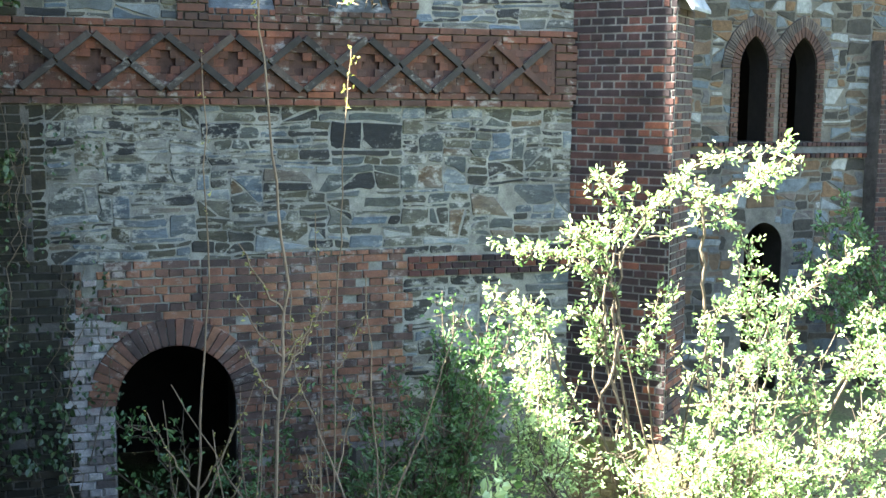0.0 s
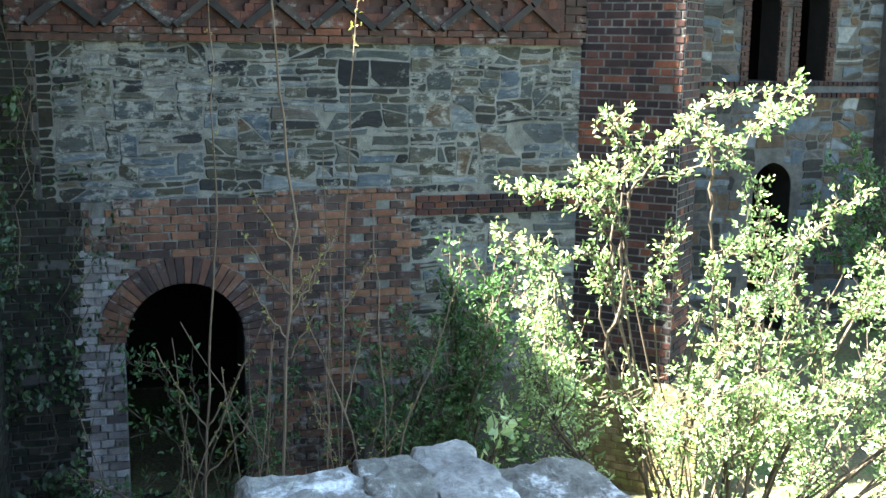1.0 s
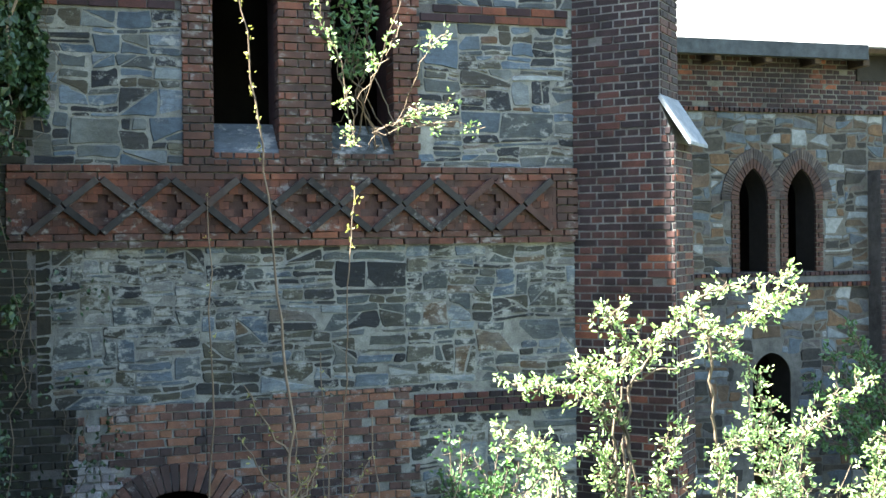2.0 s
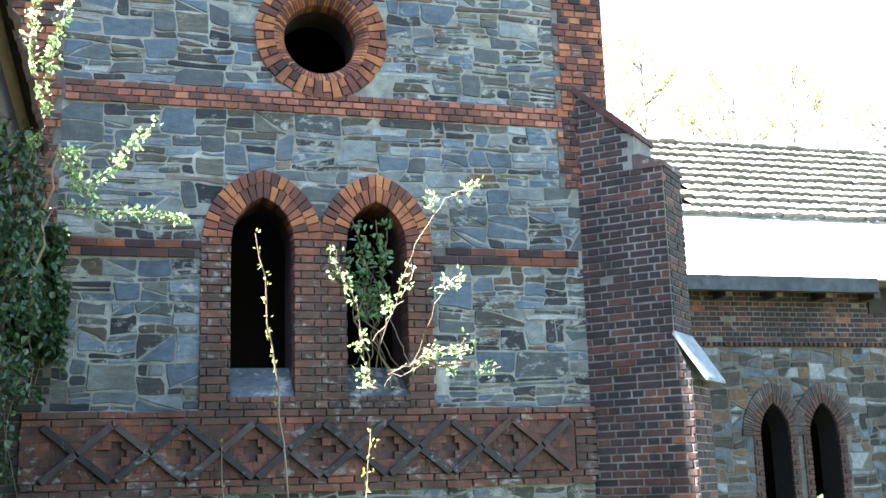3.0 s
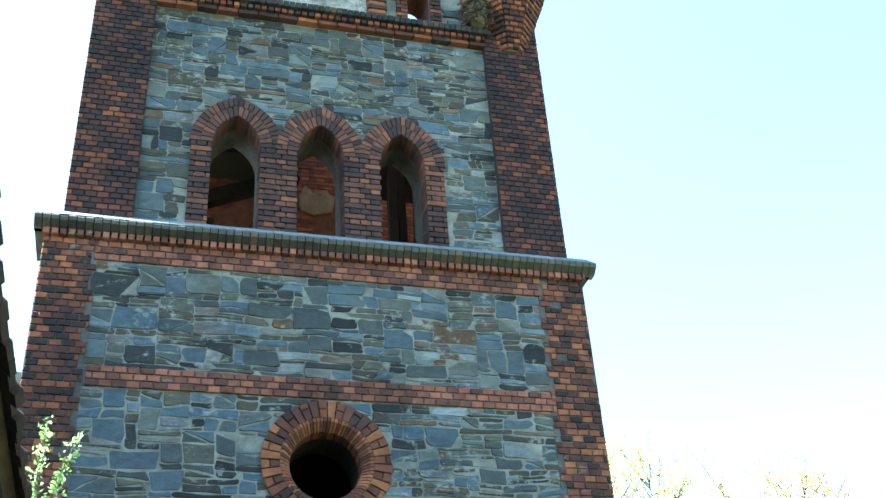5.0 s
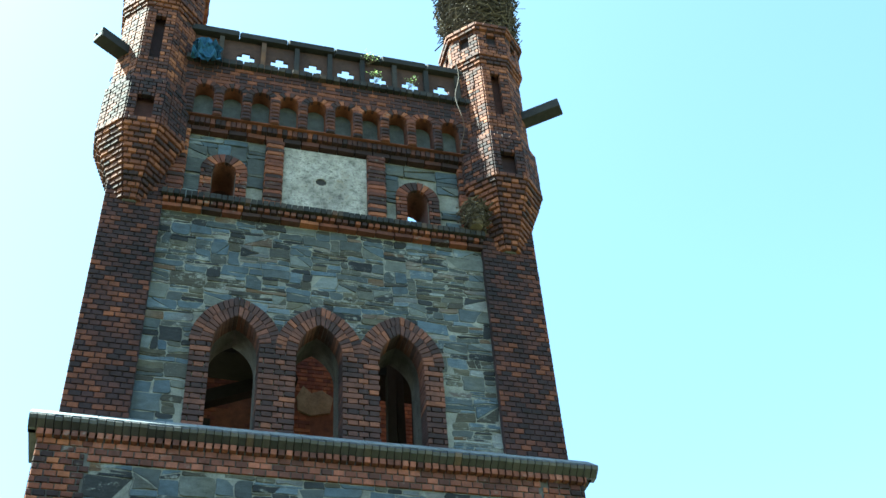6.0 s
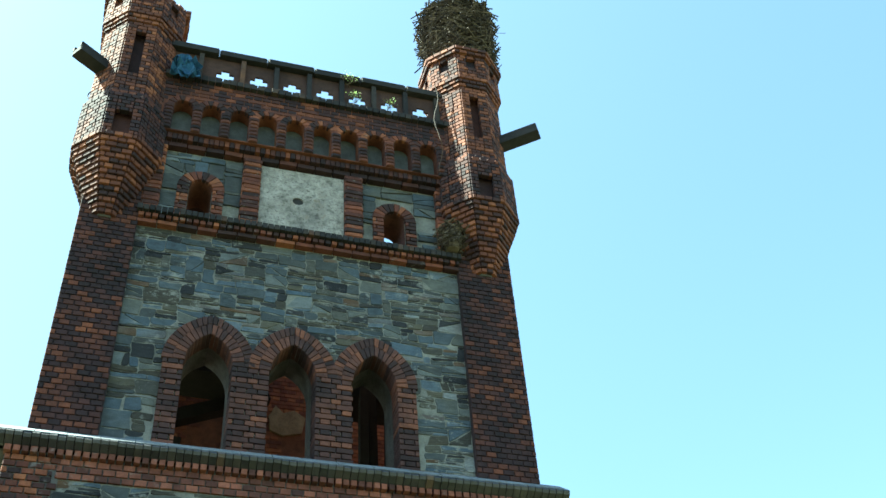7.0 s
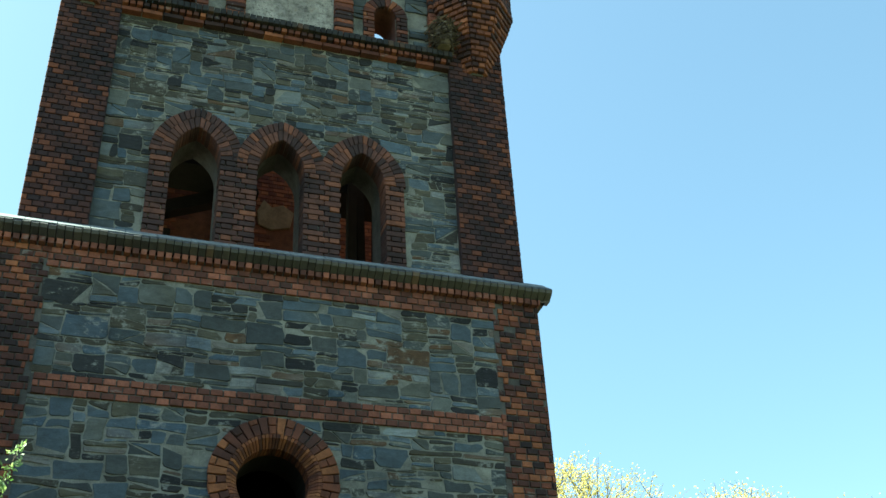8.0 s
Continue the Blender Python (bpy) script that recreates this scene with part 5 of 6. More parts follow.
rubble(low, FW, -6.0, -0.02, GROUND, 1.0, size=1.2)
part("rubble_stonework", low, m_mossy_shade, shed, "mossy rubble, darkened as shade low on the wall", "stuff")
part("rubble_stonework", sb, m_nave_stone, shed, "yellow-grey rubble", "stuff")
sl = Vector((-3.0, 0, 2.6))
FV = Face((-0.80, D, 2.95), (0, 1, 0), -sl, Vector((2.6, 0, 3.0)))
FV.w = sl.normalized()
bb = Build()
box(bb, FV, -13.1, -0.32, 0, sl.length, 0.0, -0.1, 0.01)
part("roof_boarding", bb, m_wood, shed, "dark eave boards")
tb = Build()
for r in range(13):
    xx = -13.1
    while xx < -0.36:
        d0 = rng.uniform(-0.03, 0.03)
        box(tb, FV, xx + 0.004, xx + 0.18, -0.08 + r * 0.3 + d0, 0.3 + r * 0.3, 0.06 + rng.uniform(-0.01, 0.015), 0.005, 0.008)
        xx += 0.185
part("roof_tiling", tb, m_old_tile, shed, "dark mossy roof tiles", "stuff")
bb = Build()
slab(bb, Face((-7.0, D, 0), (0, 1, 0), n=(-1, 0, 0)), rect(-13.0, -0.02, GROUND - 0.2, 2.9), [], 0, -0.3)
slab(bb, Face((0, D - 13.0, 0), (1, 0, 0), n=(0, -1, 0)), [(-7.0, GROUND - 0.2), (-1.03, GROUND - 0.2), (-1.03, 2.8), (-3.9, 5.4), (-7.0, 2.8)], [], 0, -0.3)
part("end_wall", bb, m_mortar, shed)

# far pale roof behind the tower
far = thing("distant_house", "distant house with a pale sunlit wall", "house")
bb = Build()
FF = Face((0, 34, 0), (1, 0, 0), n=(0, -1, 0))
box(bb, FF, -16, 2.0, GROUND - 0.2, 15.6, 0, -8, 0.05)
part("house_wall", bb, m_plaster, far, "pale rendered wall")
bb = Build()
prism(bb, FF, [(-16.3, 15.6), (2.3, 15.6), (2.3, 15.8), (0.5, 16.8), (-15, 16.8), (-16.3, 15.8)], 0.3, -8.3, 0.02, 0, True)
part("house_roof", bb, m_tile, far, "low grey roof")

# ---- foreground wall top and the terrace behind it ----
wallp = thing("ruined_wall", "ruined wall stub topped with lichen-covered stones", "wall")
FG = Face((0, 2.3, 0), (1, 0, 0), n=(0, -1, 0))
bb = Build()
box(bb, FG, -1.0, 4.0, GROUND - 0.2, -1.42, 0.0, -0.55, 0.02)
part("wall_core", bb, m_mortar, wallp, "rubble wall core")


def boulder(x0, x1, y0, y1, z0, z1, seed):
    bb = Build()
    n1, n2, n3 = 30, 24, 9
    grid = {}
    for i in range(n1 + 1):
        for j in range(n2 + 1):
            for k in range(n3 + 1):
                if i in (0, n1) or j in (0, n2) or k in (0, n3):
                    p = Vector((i / n1 * 2 - 1, j / n2 * 2 - 1, k / n3 * 2 - 1))
                    rr = (abs(p.x) ** 14 + abs(p.y) ** 14 + abs(p.z) ** 14) ** (1 / 14)
                    p = p / rr
                    q = Vector(((x0 + x1) / 2 + p.x * (x1 - x0) / 2, (y0 + y1) / 2 + p.y * (y1 - y0) / 2, (z0 + z1) / 2 + p.z * (z1 - z0) / 2))
                    q += Vector([0.02 * noise.noise(q * 6 + Vector((seed, a, 0))) + 0.014 * noise.noise(q * 17 + Vector((seed, a, 9))) + 0.006 * noise.noise(q * 45 + Vector((seed, a, 5))) for a in (1, 2, 3)])
                    grid[i, j, k] = len(bb.v)
                    bb.v.append(q)
    def quad(a, b2, c, d):
        bb.f.append(tuple(grid[t] for t in (a, b2, c, d)))
    for i in range(n1):
        for j in range(n2):
            quad((i, j, n3), (i + 1, j, n3), (i + 1, j + 1, n3), (i, j + 1, n3))
        for k in range(n3):
            quad((i, 0, k), (i + 1, 0, k), (i + 1, 0, k + 1), (i, 0, k + 1))
            quad((i, n2, k), (i, n2, k + 1), (i + 1, n2, k + 1), (i + 1, n2, k))
    for j in range(n2):
        for k in range(n3):
            quad((0, j, k), (0, j, k + 1), (0, j + 1, k + 1), (0, j + 1, k))
            quad((n1, j, k), (n1, j + 1, k), (n1, j + 1, k + 1), (n1, j, k + 1))
    return bb


for i, (x0, x1, y0, y1, z1) in enumerate(((0.25, 0.555, 2.28, 2.66, -1.06), (0.55, 0.715, 2.29, 2.7, -1.05), (0.705, 0.885, 2.3, 2.74, -1.05), (0.875, 1.2, 2.26, 2.66, -1.095), (-0.4, 0.2, 2.3, 2.7, -1.36), (1.28, 1.9, 2.3, 2.7, -1.36))):
    part("cap_stone", boulder(x0, x1, y0, y1, -1.45, z1, i * 5.3), m_cap_stone, wallp, "rough capstone with white lichen")
bb = Build()
box(bb, FG, -1.0, 5.0, GROUND - 0.2, -1.65, 0.0 - 0.002 + 8.0, 0.004, 0.02)
tagged(new("terrace", bb.mesh("terrace", m_ground)), "raised earth terrace behind the wall", "terrace", "", "structure")

# ---- plants ----
vr = random.Random(21)


def tube(build, pts, r0, r1, sides=5):
    rings = []
    for i, p in enumerate(pts):
        d = (pts[min(i + 1, len(pts) - 1)] - pts[max(i - 1, 0)]).normalized()
        s = d.cross(Vector((0.3, 0.9, 0.2))).normalized()
        u = s.cross(d)
        r = r0 + (r1 - r0) * i / max(1, len(pts) - 1)
        rings.append([p + (s * math.cos(a) + u * math.sin(a)) * r for a in (math.tau * k / sides for k in range(sides))])
    vs = [q for r in rings for q in r]
    fs = [(k * sides + j, k * sides + (j + 1) % sides, (k + 1) * sides + (j + 1) % sides, (k + 1) * sides + j) for k in range(len(pts) - 1) for j in range(sides)]
    build.add(vs, fs + [tuple(range((len(pts) - 1) * sides, len(pts) * sides))])


def leaf(build, p, d, size, wide=0.5):
    """One folded leaf that points along d."""
    d = d.normalized()
    s = d.cross(Vector((vr.gauss(0, 1), vr.gauss(0, 1), vr.gauss(0, 1)))).normalized()
    n2 = s.cross(d) * size * 0.12
    a, w = d * size, s * size * wide / 2
    build.add([p, p + a * 0.35 + w + n2, p + a * 0.72 + w * 0.7 + n2, p + a, p + a * 0.72 - w * 0.7 + n2, p + a * 0.35 - w + n2, p + a * 0.5],
              [(0, 1, 2, 6), (6, 2, 3), (0, 6, 4, 5), (6, 3, 4)])


def rnd(s=1.0):
    return Vector((vr.gauss(0, s), vr.gauss(0, s), vr.gauss(0, s)))


def sweep(pts, steps=5, wobble=0.02):
    """A wavy line through the given points."""
    res = []
    for a, b2 in zip(pts[:-1], pts[1:]):
        for i in range(steps):
            res.append(a.lerp(b2, i / steps) + (rnd(wobble) if i or res else Vector()))
    return res + [pts[-1].copy()]


def dress(leaves, twigs, line, start, every, cluster, size, spread, twig=0.12, wide=0.5):
    """Clusters of leaves on short twigs along a line, from the fraction start on."""
    for i in range(int(len(line) * start), len(line) - 1):
        a, b2 = line[i], line[i + 1]
        n2 = max(1, round((b2 - a).length / every))
        for k in range(n2):
            p = a.lerp(b2, (k + vr.random()) / n2)
            d = ((b2 - a).normalized() * 0.5 + rnd(0.8)).normalized()
            q = p + d * twig * vr.uniform(0.3, 1.0)
            if twig > 0.05:
                tube(twigs, [p, q], 0.003, 0.0015, 3)
            for c in range(cluster):
                leaf(leaves, q + rnd(spread), d + rnd(0.8) + Vector((0, 0, 0.15)), size * vr.uniform(0.55, 1.15), wide)


def shrub(name, label, base, tops, mats, stem=0.022, leaf_size=0.055, cluster=6, every=0.05, twig=0.14, start=0.45, side=4, side_len=0.5, category="shrub", spread=0.025, wide=0.5, tight_over=False):
    """A shrub of several stems that rise from base to the given tops."""
    sh = thing(name, label, category)
    wood, leaves = Build(), Build()
    for mids in tops:
        b0 = Vector(base) + Vector((vr.uniform(-0.3, 0.3), vr.uniform(-0.25, 0.25), 0)) * (0.1 if stem < 0.005 else 1)
        pts = [b0] + [Vector(m) for m in mids]
        if len(pts) == 2:
            pts.insert(1, b0.lerp(pts[1], 0.5) + Vector((vr.uniform(-0.12, 0.12), vr.uniform(-0.1, 0.1), 0.15)))
        line = sweep(pts, 6, 0.018)
        tube(wood, line, stem * vr.uniform(0.7, 1.1), 0.004)
        tight = tight_over and len(mids) > 2
        if tight:
            dress(leaves, wood, line, 0.4, every * 0.85, cluster - 1, leaf_size * 0.95, spread * 0.8, 0.05, wide)
        else:
            dress(leaves, wood, line, start, every, cluster, leaf_size, spread, twig, wide)
        for k in range(side):
            i = vr.randrange(int(len(line) * start * 0.8), len(line) - 2)
            d = ((line[i + 1] - line[i]).normalized() * 0.7 + rnd(0.6)).normalized()
            ln = side_len * vr.uniform(0.4, 1.1) * (0.3 if tight else 1)
            sub = sweep([line[i], line[i] + d * ln * 0.5 + rnd(0.03), line[i] + d * ln + Vector((0, 0, 0.1 * ln))], 3, 0.012)
            tube(wood, sub, 0.007, 0.003, 4)
            dress(leaves, wood, sub, 0.1, every, cluster, leaf_size, spread, twig, wide)
    part("branch_work", wood, mats[0], sh, "thin woody stems", "stuff")
    part("foliage", leaves, mats[1], sh, "", "stuff")
    return sh


# sunlit bush in front of the buttress
BY = 7.2
SPRAYS = [[(3.3, -2.31), (3.4, -1.57), (3.42, -1.02), (3.63, -0.74), (3.88, -0.51), (4.05, -0.39), (4.32, -0.35), (4.78, -0.27)],
          [(3.35, -1.94), (3.43, -1.12), (3.68, -0.98), (4.08, -0.87), (4.35, -0.82), (4.52, -0.61), (4.75, -0.49), (4.96, -0.43)],
          [(4.2, -1.4), (4.13, -0.69), (4.08, -0.55), (4.25, -0.69), (4.48, -0.98), (4.65, -1.32), (4.78, -1.85)],
          [(3.37, -1.77), (3.35, -1.28), (3.17, -1.07), (2.91, -1.01), (2.49, -0.94)],
          [(3.4, -1.4), (3.25, -0.99), (3.05, -0.81)], [(3.42, -1.0), (3.55, -0.84), (3.34, -0.5)],
          [(4.8, -2.0), (4.79, -1.67), (5.02, -1.47), (5.3, -1.3), (5.61, -1.1)], [(3.07, -2.0), (2.93, -1.59), (2.71, -1.38), (2.48, -1.27)],
          [(3.71, -2.0), (3.72, -1.71), (3.95, -1.28)], [(4.55, -2.0), (4.54, -1.83), (4.32, -1.02)], [(5.3, -2.0), (5.35, -1.88), (5.46, -1.44)],
          [(5.2, -2.2), (5.9, -1.6), (6.3, -1.1)], [(3.5, -2.0), (3.3, -1.5), (2.8, -1.5)], [(4.0, -2.0), (4.15, -1.5), (4.5, -1.3)]]
tops = []
for line in SPRAYS:
    y0 = BY + vr.uniform(-0.2, 0.2)
    tops.append([(q[0], y0, q[1]) for q in line])
for i in range(36):
    xx = vr.uniform(2.75, 7.0)
    if 3.85 < xx < 4.05:
        continue
    tops.append([(xx + vr.uniform(-0.3, 0.1), BY + vr.uniform(-0.7, 0.5), vr.uniform(-3.2, -2.4)), (xx, BY + vr.uniform(-0.8, 0.6), vr.uniform(-2.6, -1.45))])
shrub("flowering_bush", "sunlit bush with fresh pale green leaves", (4.2, BY, GROUND), tops, (m_bark, m_leaf), stem=0.015, leaf_size=0.05, every=0.046, cluster=6, side=6, side_len=0.6, twig=0.14, start=0.55, tight_over=True, wide=0.4, spread=0.02)

# shrubs before the wall, their shade put into the leaf colour
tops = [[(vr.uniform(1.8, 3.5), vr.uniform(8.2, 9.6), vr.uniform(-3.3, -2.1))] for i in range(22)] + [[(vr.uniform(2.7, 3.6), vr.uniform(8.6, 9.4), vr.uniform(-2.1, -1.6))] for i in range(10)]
shrub("elder_shrub", "dark green elder shrub in the shade of the wall", (2.6, 8.8, GROUND), tops, (m_bark, m_leaf_shaded), leaf_size=0.062, cluster=5, every=0.065, side=5)
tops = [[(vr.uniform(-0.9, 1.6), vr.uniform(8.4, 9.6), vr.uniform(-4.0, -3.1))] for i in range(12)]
shrub("doorway_shrub", "low dark green shrub in front of the doorway", (0.4, 9.0, GROUND), tops, (m_bark, m_leaf_shaded), leaf_size=0.06, cluster=5, every=0.08, side=3, start=0.3)
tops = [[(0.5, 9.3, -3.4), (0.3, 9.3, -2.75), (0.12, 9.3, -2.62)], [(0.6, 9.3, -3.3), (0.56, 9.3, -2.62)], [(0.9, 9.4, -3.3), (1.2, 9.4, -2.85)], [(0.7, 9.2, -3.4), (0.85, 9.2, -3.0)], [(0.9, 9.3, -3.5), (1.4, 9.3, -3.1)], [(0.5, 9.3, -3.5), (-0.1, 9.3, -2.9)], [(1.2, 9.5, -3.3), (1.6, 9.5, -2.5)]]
shrub("bramble", "dark green bramble sprays across the doorway", (0.7, 9.3, GROUND), tops, (m_bark, m_leaf_shaded), stem=0.008, leaf_size=0.065, cluster=4, every=0.09, side=2, side_len=0.35, start=0.4)
tops = [[(2.2 + vr.uniform(-0.25, 0.3), 6.4 + vr.uniform(-0.2, 0.2), vr.uniform(-2.9, -2.1))] for i in range(7)]
shrub("pale_shrub", "young shrub with broad pale leaves", (2.2, 6.4, GROUND), tops, (m_bark, m_leaf), leaf_size=0.085, cluster=4, every=0.08, side=2, start=0.7, wide=0.7)
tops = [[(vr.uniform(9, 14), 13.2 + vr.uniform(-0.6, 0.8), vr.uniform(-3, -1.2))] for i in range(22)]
shrub("nave_shrub", "green shrub against the nave wall", (11.5, 13.4, GROUND), tops, (m_bark, m_leaf_shaded), leaf_size=0.09, cluster=5, every=0.07, side=4)


for i in range(0, 60, 12):
    bx = 3.7 + i / 12 * 1.0
    shrub("undergrowth", "low sunlit weeds and young shoots", (bx, 7.0, GROUND), [[(bx + vr.uniform(-0.7, 0.7), vr.uniform(5.8, 8.6), vr.uniform(-4.1, -3.6) if i < 24 else vr.uniform(-4.1, -3.3))] for k in range(5 if i < 24 else 14)], (m_bark, m_leaf), stem=0.006, leaf_size=0.06, cluster=5, every=0.06, side=3, side_len=0.4, start=0.2, category="weeds")

# bare saplings
SK = 6.8 / 6.0


def sapling(name, label, pts, r, buds, twigs=0, lit=0.0, bud_size=0.035):
    sp = thing(name, label, "sapling", "bare saplings")
    wood, leaves = Build(), Build()
    line = sweep([Vector((p[0] * SK, p[1] * SK, p[2] * SK if p[2] > GROUND else p[2])) for p in pts], 6, 0.008)
    tube(wood, line, r * 0.62, 0.003, 6)
    for k in range(twigs):
        i = vr.randrange(int(len(line) * 0.2), max(int(len(line) * 0.45), int(len(line) * 0.2) + 2))
        d = Vector((vr.choice((-1, 1)) * vr.uniform(0.3, 0.9), vr.uniform(-0.4, 0.4), 1.0)).normalized()
        ln = vr.uniform(0.2, 0.6)
        sub = sweep([line[i], line[i] + d * ln * 0.5, line[i] + d * ln + Vector((0, 0, 0.08))], 4, 0.01)
        tube(wood, sub, r * 0.4, 0.003, 4)
        dress(leaves, wood, sub, 0.3, 0.16, 3, bud_size, 0.012, 0.02, 0.4)
    if buds:
        dress(leaves, wood, line, 0.5 if not lit else lit, buds, 3, bud_size, 0.01, 0.02, 0.45)
    part("stem", wood, m_twig, sp, "thin grey-brown stem")
    if leaves.v:
        part("bud_mass", leaves, m_bud, sp, "opening yellow-green buds", "stuff")


SY = 6.0
sapling("sapling", "tall bare sapling with opening buds", [(0.80, SY, GROUND), (0.86, SY, -1.75), (0.92, SY, -1.0), (0.84, SY, -0.13), (0.77, SY, 0.63), (0.66, SY, 1.36)], 0.022, 0.09, 8, 0.72)
sapling("sapling", "tall bare sapling with few buds", [(0.35, SY, GROUND), (0.42, SY, -2.1), (0.51, SY, -0.95), (0.49, SY, 0.25)], 0.017, 0.2, 6, 0.7, 0.03)
sapling("sapling", "slender bare sapling with smooth bark", [(1.5, SY, GROUND), (1.43, SY, -2.2), (1.36, SY, -0.95)], 0.013, 0, 0)
sapling("sapling", "slender leaning bare sapling", [(1.3, SY, GROUND), (1.53, SY, -2.25), (1.75, SY, -1.7), (1.94, SY, -1.1)], 0.012, 0, 1)
sapling("sapling", "slender forked bare sapling", [(1.5, SY, GROUND), (1.24, SY, -2.2), (0.97, SY, -1.5), (0.94, SY, -1.0)], 0.014, 0.3, 5, 0.6, 0.03)
sapling("sapling", "thin leaning bare sapling", [(0.9, SY, GROUND), (0.75, SY, -2.3), (0.3, SY, -1.5)], 0.011, 0, 3)
sapling("sapling", "thin bare sapling with sunlit buds at its tip", [(1.15, SY, GROUND), (1.2, SY, -1.0), (1.24, SY, -0.25), (1.28, SY, 0.3)], 0.009, 0.05, 3, 0.75, 0.035)
sapling("sapling", "thin bare sapling with tiny buds", [(1.05, SY, GROUND), (1.12, SY, -1.4), (1.08, SY, -0.6)], 0.009, 0.2, 3, 0.6, 0.025)
sapling("sapling", "thin leaning bare sapling", [(0.1, SY, GROUND), (0.35, SY, -2.4), (0.75, SY, -1.5)], 0.01, 0.2, 3, 0.6, 0.03)

for k in range(12):
    x0 = vr.uniform(0.05, 1.75)
    lean = vr.uniform(-0.45, 0.45)
    y0 = vr.uniform(5.6, 6.6)
    top = vr.uniform(-2.3, -1.3)
    sapling("sapling", "thin pale bare shoot with side twigs", [(x0, y0, GROUND), (x0 + lean * 0.4, y0, -2.9), (x0 + lean, y0, top)], vr.uniform(0.007, 0.012), 0.4, 4, 0.6, 0.022)

# briar arching from the side building's eave into the sun
tops = [[(-0.8, 9.3, 2.6), (-0.82, 9.3, 3.3), (-0.80, 9.3, 4.19)], [(-0.75, 9.3, 2.7), (-0.72, 9.3, 3.3), (-0.54, 9.3, 4.05)], [(-0.57, 9.3, 2.79), (-0.37, 9.3, 2.39), (0.16, 9.3, 3.0)],
        [(-0.57, 9.3, 2.79), (-0.43, 9.3, 2.46), (-0.43, 9.3, 2.79)], [(-0.6, 9.3, 2.3), (-0.26, 9.3, 2.25), (0.46, 9.3, 2.22)]]
shrub("climbing_briar", "slender briar with small sunlit leaves by the eave", (-0.9, 9.4, 1.5), tops, (m_twig, m_leaf), stem=0.012, leaf_size=0.055, cluster=6, every=0.034, twig=0.035, start=0.4, side=0, spread=0.022)
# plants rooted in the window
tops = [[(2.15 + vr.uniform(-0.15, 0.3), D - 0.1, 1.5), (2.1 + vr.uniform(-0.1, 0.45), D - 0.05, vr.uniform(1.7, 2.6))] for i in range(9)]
shrub("window_plant", "leafy climber rooted on the window sill", (2.28, D + 0.1, 1.0), tops, (m_bark, m_leaf_shaded), stem=0.006, leaf_size=0.085, cluster=4, every=0.08, twig=0.06, start=0.72, side=1, side_len=0.2)
tops = [[(1.95, 9.1, 1.0), (1.66, 9.0, 1.92)], [(2.0, 9.2, 1.2), (2.2, 9.0, 1.5), (2.32, 9.0, 1.78)], [(2.5, 9.0, 1.5), (2.72, 9.0, 1.72)], [(2.3, 9.0, 1.9), (2.6, 9.0, 2.4), (2.92, 9.0, 2.57)],
        [(2.1, 9.1, 0.9), (2.5, 9.0, 1.1), (2.82, 9.0, 1.08)], [(2.1, 9.1, 0.9), (2.4, 9.0, 1.0), (2.75, 9.0, 1.2)], [(2.0, 9.1, 0.8), (1.83, 9.0, 0.86)], [(2.1, 9.1, 0.9), (2.8, 9.0, 0.98), (3.05, 9.0, 0.95)]]
shrub("window_shrub", "small shrub with sunlit leaf tips growing out of the window", (2.25, D - 0.02, 0.86), tops, (m_twig, m_leaf), stem=0.005, leaf_size=0.05, cluster=4, every=0.04, twig=0.06, start=0.72, side=1, side_len=0.15, spread=0.02)


# tufts rooted in the parapet
for tx, tz in ((2.46, 13.3), (2.98, 13.3), (2.36, 13.72)):
    shrub("parapet_tuft", "small green tuft rooted in the parapet", (tx, D - 0.1, tz), [[(tx + vr.uniform(-0.1, 0.1), D - 0.16, tz + 0.08), (tx + vr.uniform(-0.14, 0.14), D - 0.2, tz + vr.uniform(0.1, 0.2))] for i in range(4)], (m_twig, m_leaf), stem=0.004, leaf_size=0.035, cluster=2, every=0.06, twig=0.03, start=0.5, side=0, category="weeds")


# ivy on the corner
def ivy(name, label, spots, count, size):
    th = thing(name, label, "ivy")
    leaves, wood = Build(), Build()
    for (x0, x1, y0, y1, z0, z1) in spots:
        area = count
        for i in range(area):
            p = Vector((vr.uniform(x0, x1), vr.uniform(y0, y1), vr.uniform(z0, z1)))
            if noise.noise(p * 1.6) < -0.12:
                continue
            leaf(leaves, p, Vector((vr.gauss(0, 0.5), -0.5 + vr.gauss(0, 0.4), -0.6)), size * vr.uniform(0.6, 1.2), 0.85)
        for i in range(2):
            a = Vector((vr.uniform(x0, x1), (y0 + y1) / 2, z0))
            tube(wood, sweep([a, a + Vector((vr.uniform(-0.2, 0.2), 0, (z1 - z0) * 0.5)), a + Vector((vr.uniform(-0.3, 0.3), 0, z1 - z0))], 6, 0.03), 0.005, 0.003, 4)
    part("vine_work", wood, m_bark, th, "woody vines", "stuff")
    part("leaf_mass", leaves, m_ivy, th, "", "stuff")


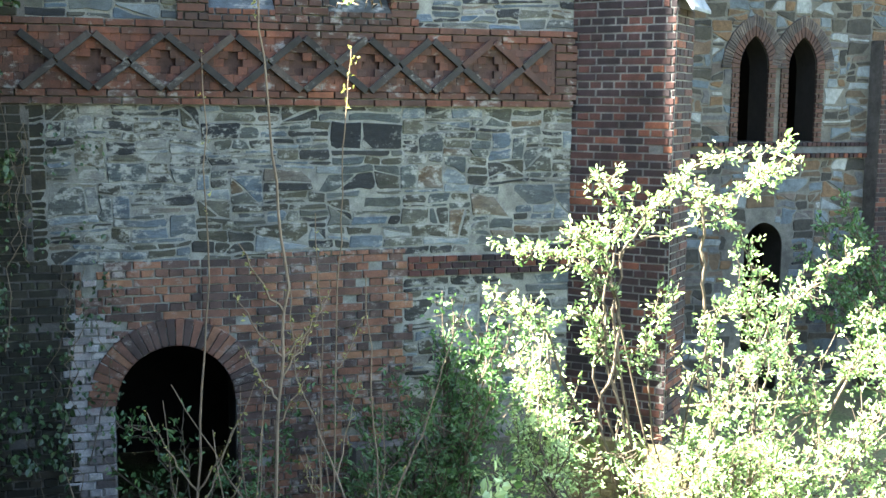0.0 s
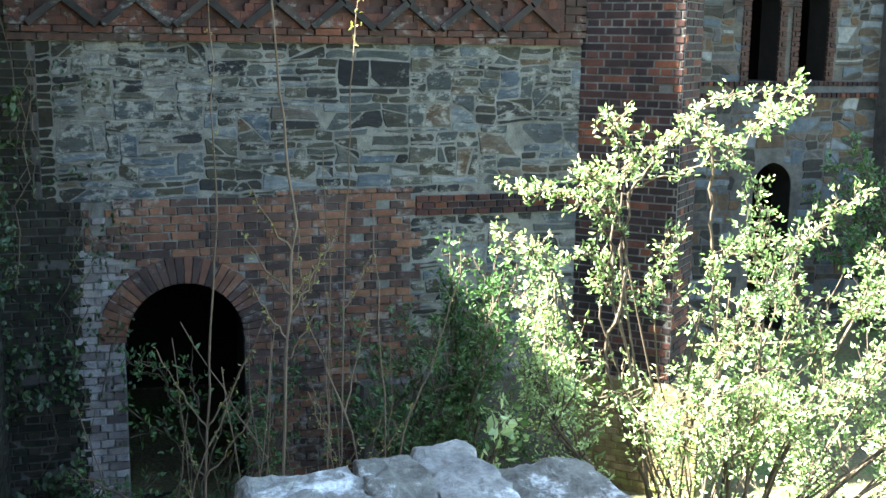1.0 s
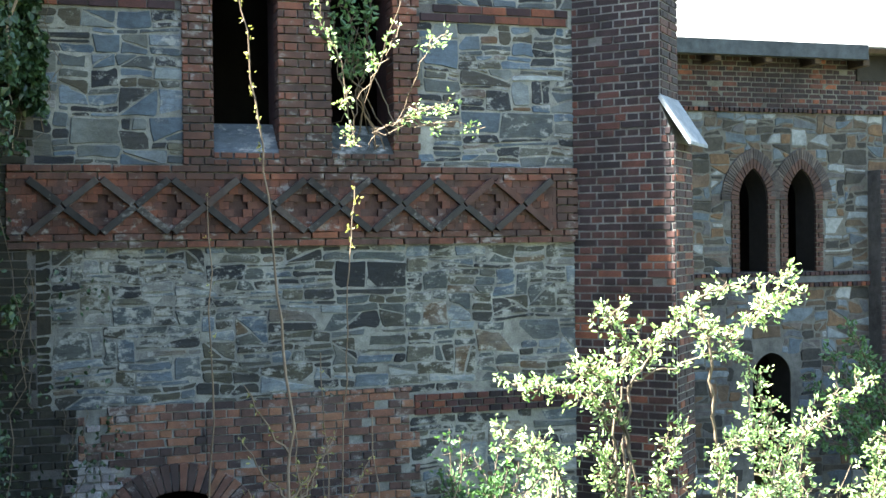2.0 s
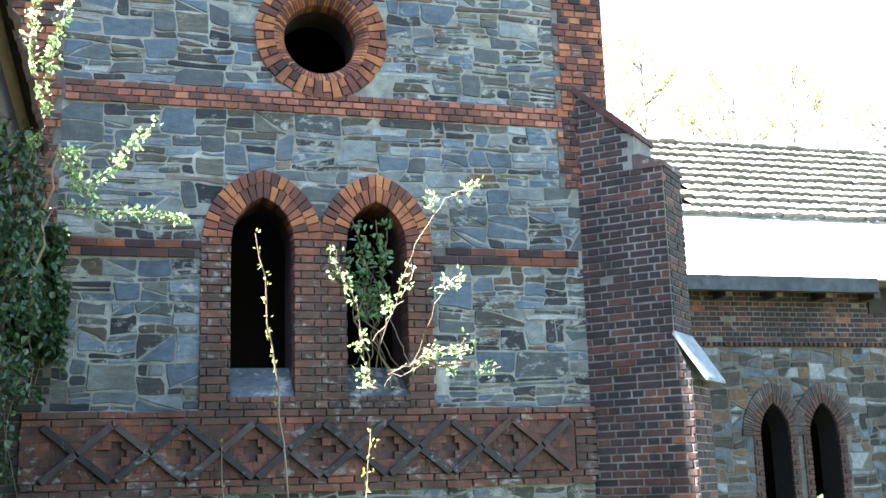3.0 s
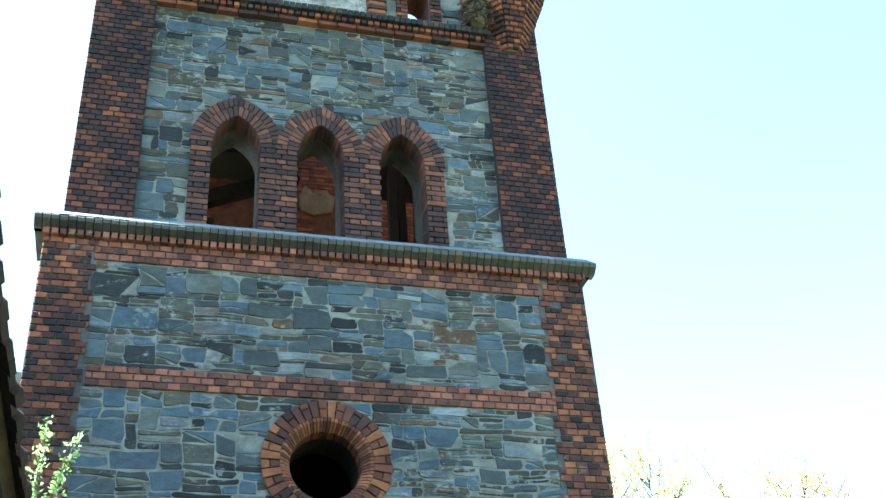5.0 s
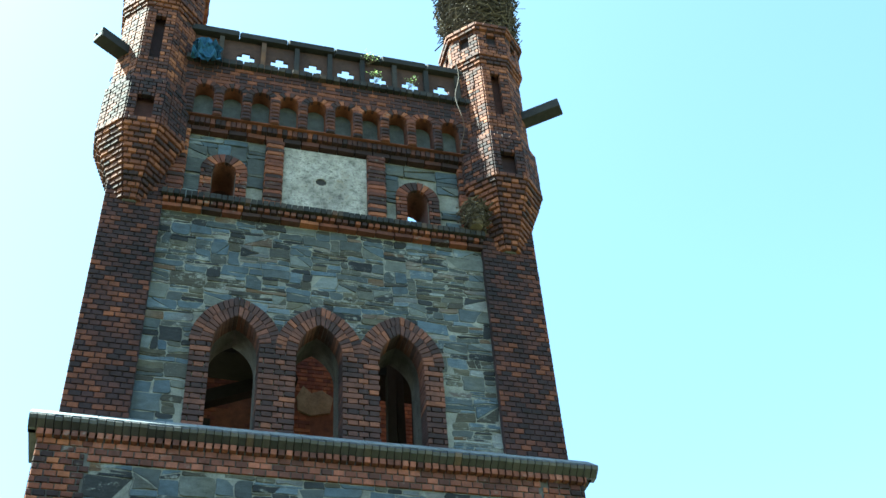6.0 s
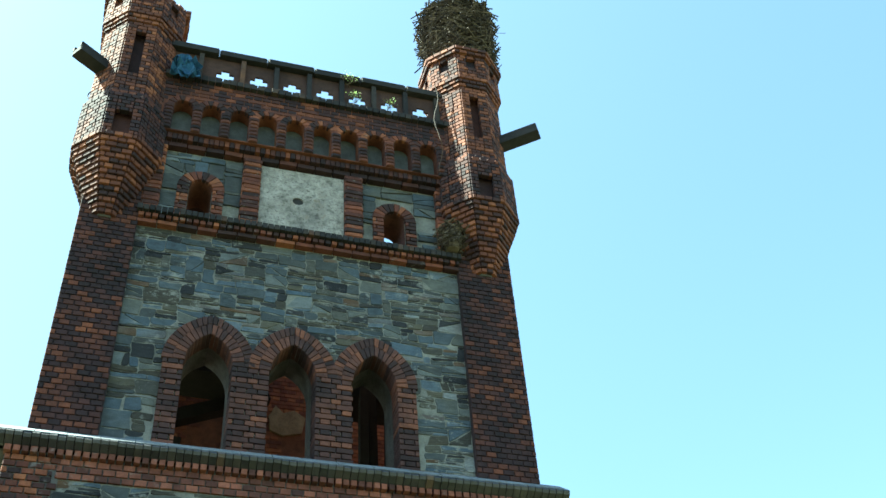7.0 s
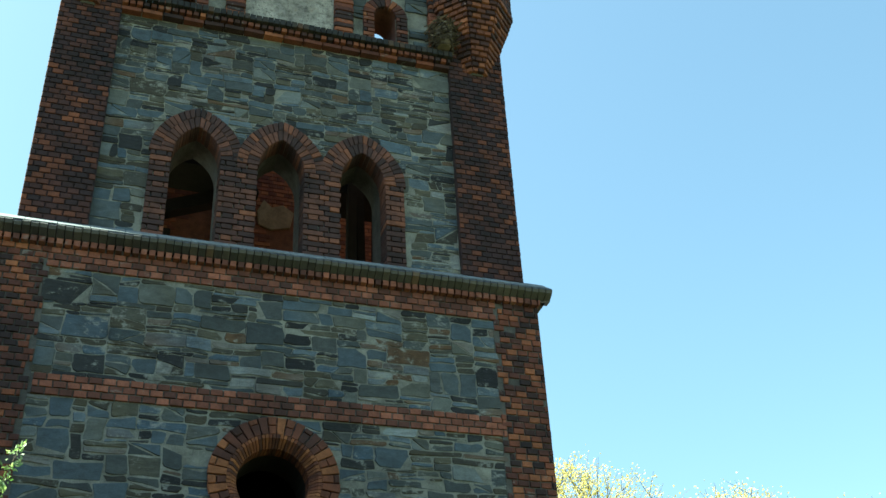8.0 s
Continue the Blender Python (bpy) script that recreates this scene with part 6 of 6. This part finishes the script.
ivy("ivy", "dense dark ivy in the corner by the side building", [(-1.0, -0.66, 8.4, 10.1, 0.75, 2.75), (-0.78, -0.52, 9.9, 10.24, 0.9, 2.3)], 2400, 0.07)
ivy("ivy", "thin dark ivy hanging down the corner", [(-1.0, -0.8, 8.6, 10.2, -2.0, 0.75), (-0.98, -0.75, 9.7, 10.2, -0.9, -0.4)], 420, 0.06)
ivy("ivy", "patch of ivy low on the tower wall", [(-1.1, -0.35, 9.95, 10.22, -4.2, -2.6)], 480, 0.07)
ivy("ivy", "scattered ivy and moss tufts on the dark wall", [(-1.1, -0.3, 10.1, 10.25, -2.6, -1.4), (-1.1, 0.0, 10.12, 10.24, -1.4, -0.2), (-0.35, 0.1, 10.14, 10.25, -3.2, -1.5)], 170, 0.05)


# far trees behind the nave
def tree(name, label, base, height, spread, seed):
    r3 = random.Random(seed)
    tr = thing(name, label, "tree", "far trees")
    wood, crown = Build(), Build()
    b0 = Vector(base)
    top = b0 + Vector((r3.uniform(-1, 1), 0, height))
    trunk = [b0.lerp(top, i / 8) + Vector((r3.uniform(-0.2, 0.2), r3.uniform(-0.2, 0.2), 0)) * (i > 0) for i in range(9)]
    tube(wood, trunk, 0.24, 0.02, 7)
    for k in range(64):
        i = r3.uniform(3.0, 7.9)
        p = trunk[int(i)].lerp(trunk[min(8, int(i) + 1)], i % 1)
        a = r3.uniform(0, math.tau)
        ln = spread * (1.15 - i / 9) * r3.uniform(0.6, 1.2)
        q = p + Vector((math.cos(a), math.sin(a), r3.uniform(0.5, 1.3))) * ln
        mid = p.lerp(q, 0.5) + Vector((0, 0, -0.15 * ln))
        limb = [p, mid, q]
        tube(wood, limb, 0.07 * (1.1 - i / 9) + 0.015, 0.012, 4)
        for m in range(9):
            s = mid.lerp(q, r3.random())
            e = s + Vector((r3.gauss(0, 0.5), r3.gauss(0, 0.5), r3.uniform(0.3, 1.2)))
            tube(wood, [s, e], 0.015, 0.006, 3)
            for c in range(14):
                leaf(crown, s.lerp(e, r3.random()) + Vector((r3.gauss(0, 0.22), r3.gauss(0, 0.22), r3.gauss(0, 0.22))), Vector((r3.gauss(0, 1), r3.gauss(0, 1), r3.gauss(0, 1))), r3.uniform(0.08, 0.15), 0.6)
    part("trunk", wood, m_bark, tr, "bare grey limbs")
    part("crown", crown, m_far, tr, "sparse spring leaves", "stuff")


for i, (xx, yy, hh) in enumerate(((17.5, 38, 21.2), (21, 42, 23.2), (25, 40, 21.7), (28.5, 43, 23.2), (32, 41, 21.7), (36, 44, 21.5), (26, 47, 23))):
    tree("tree", "tall tree with sparse spring leaves", (xx, yy, GROUND), hh - 0.6, 5.2, 100 + i)
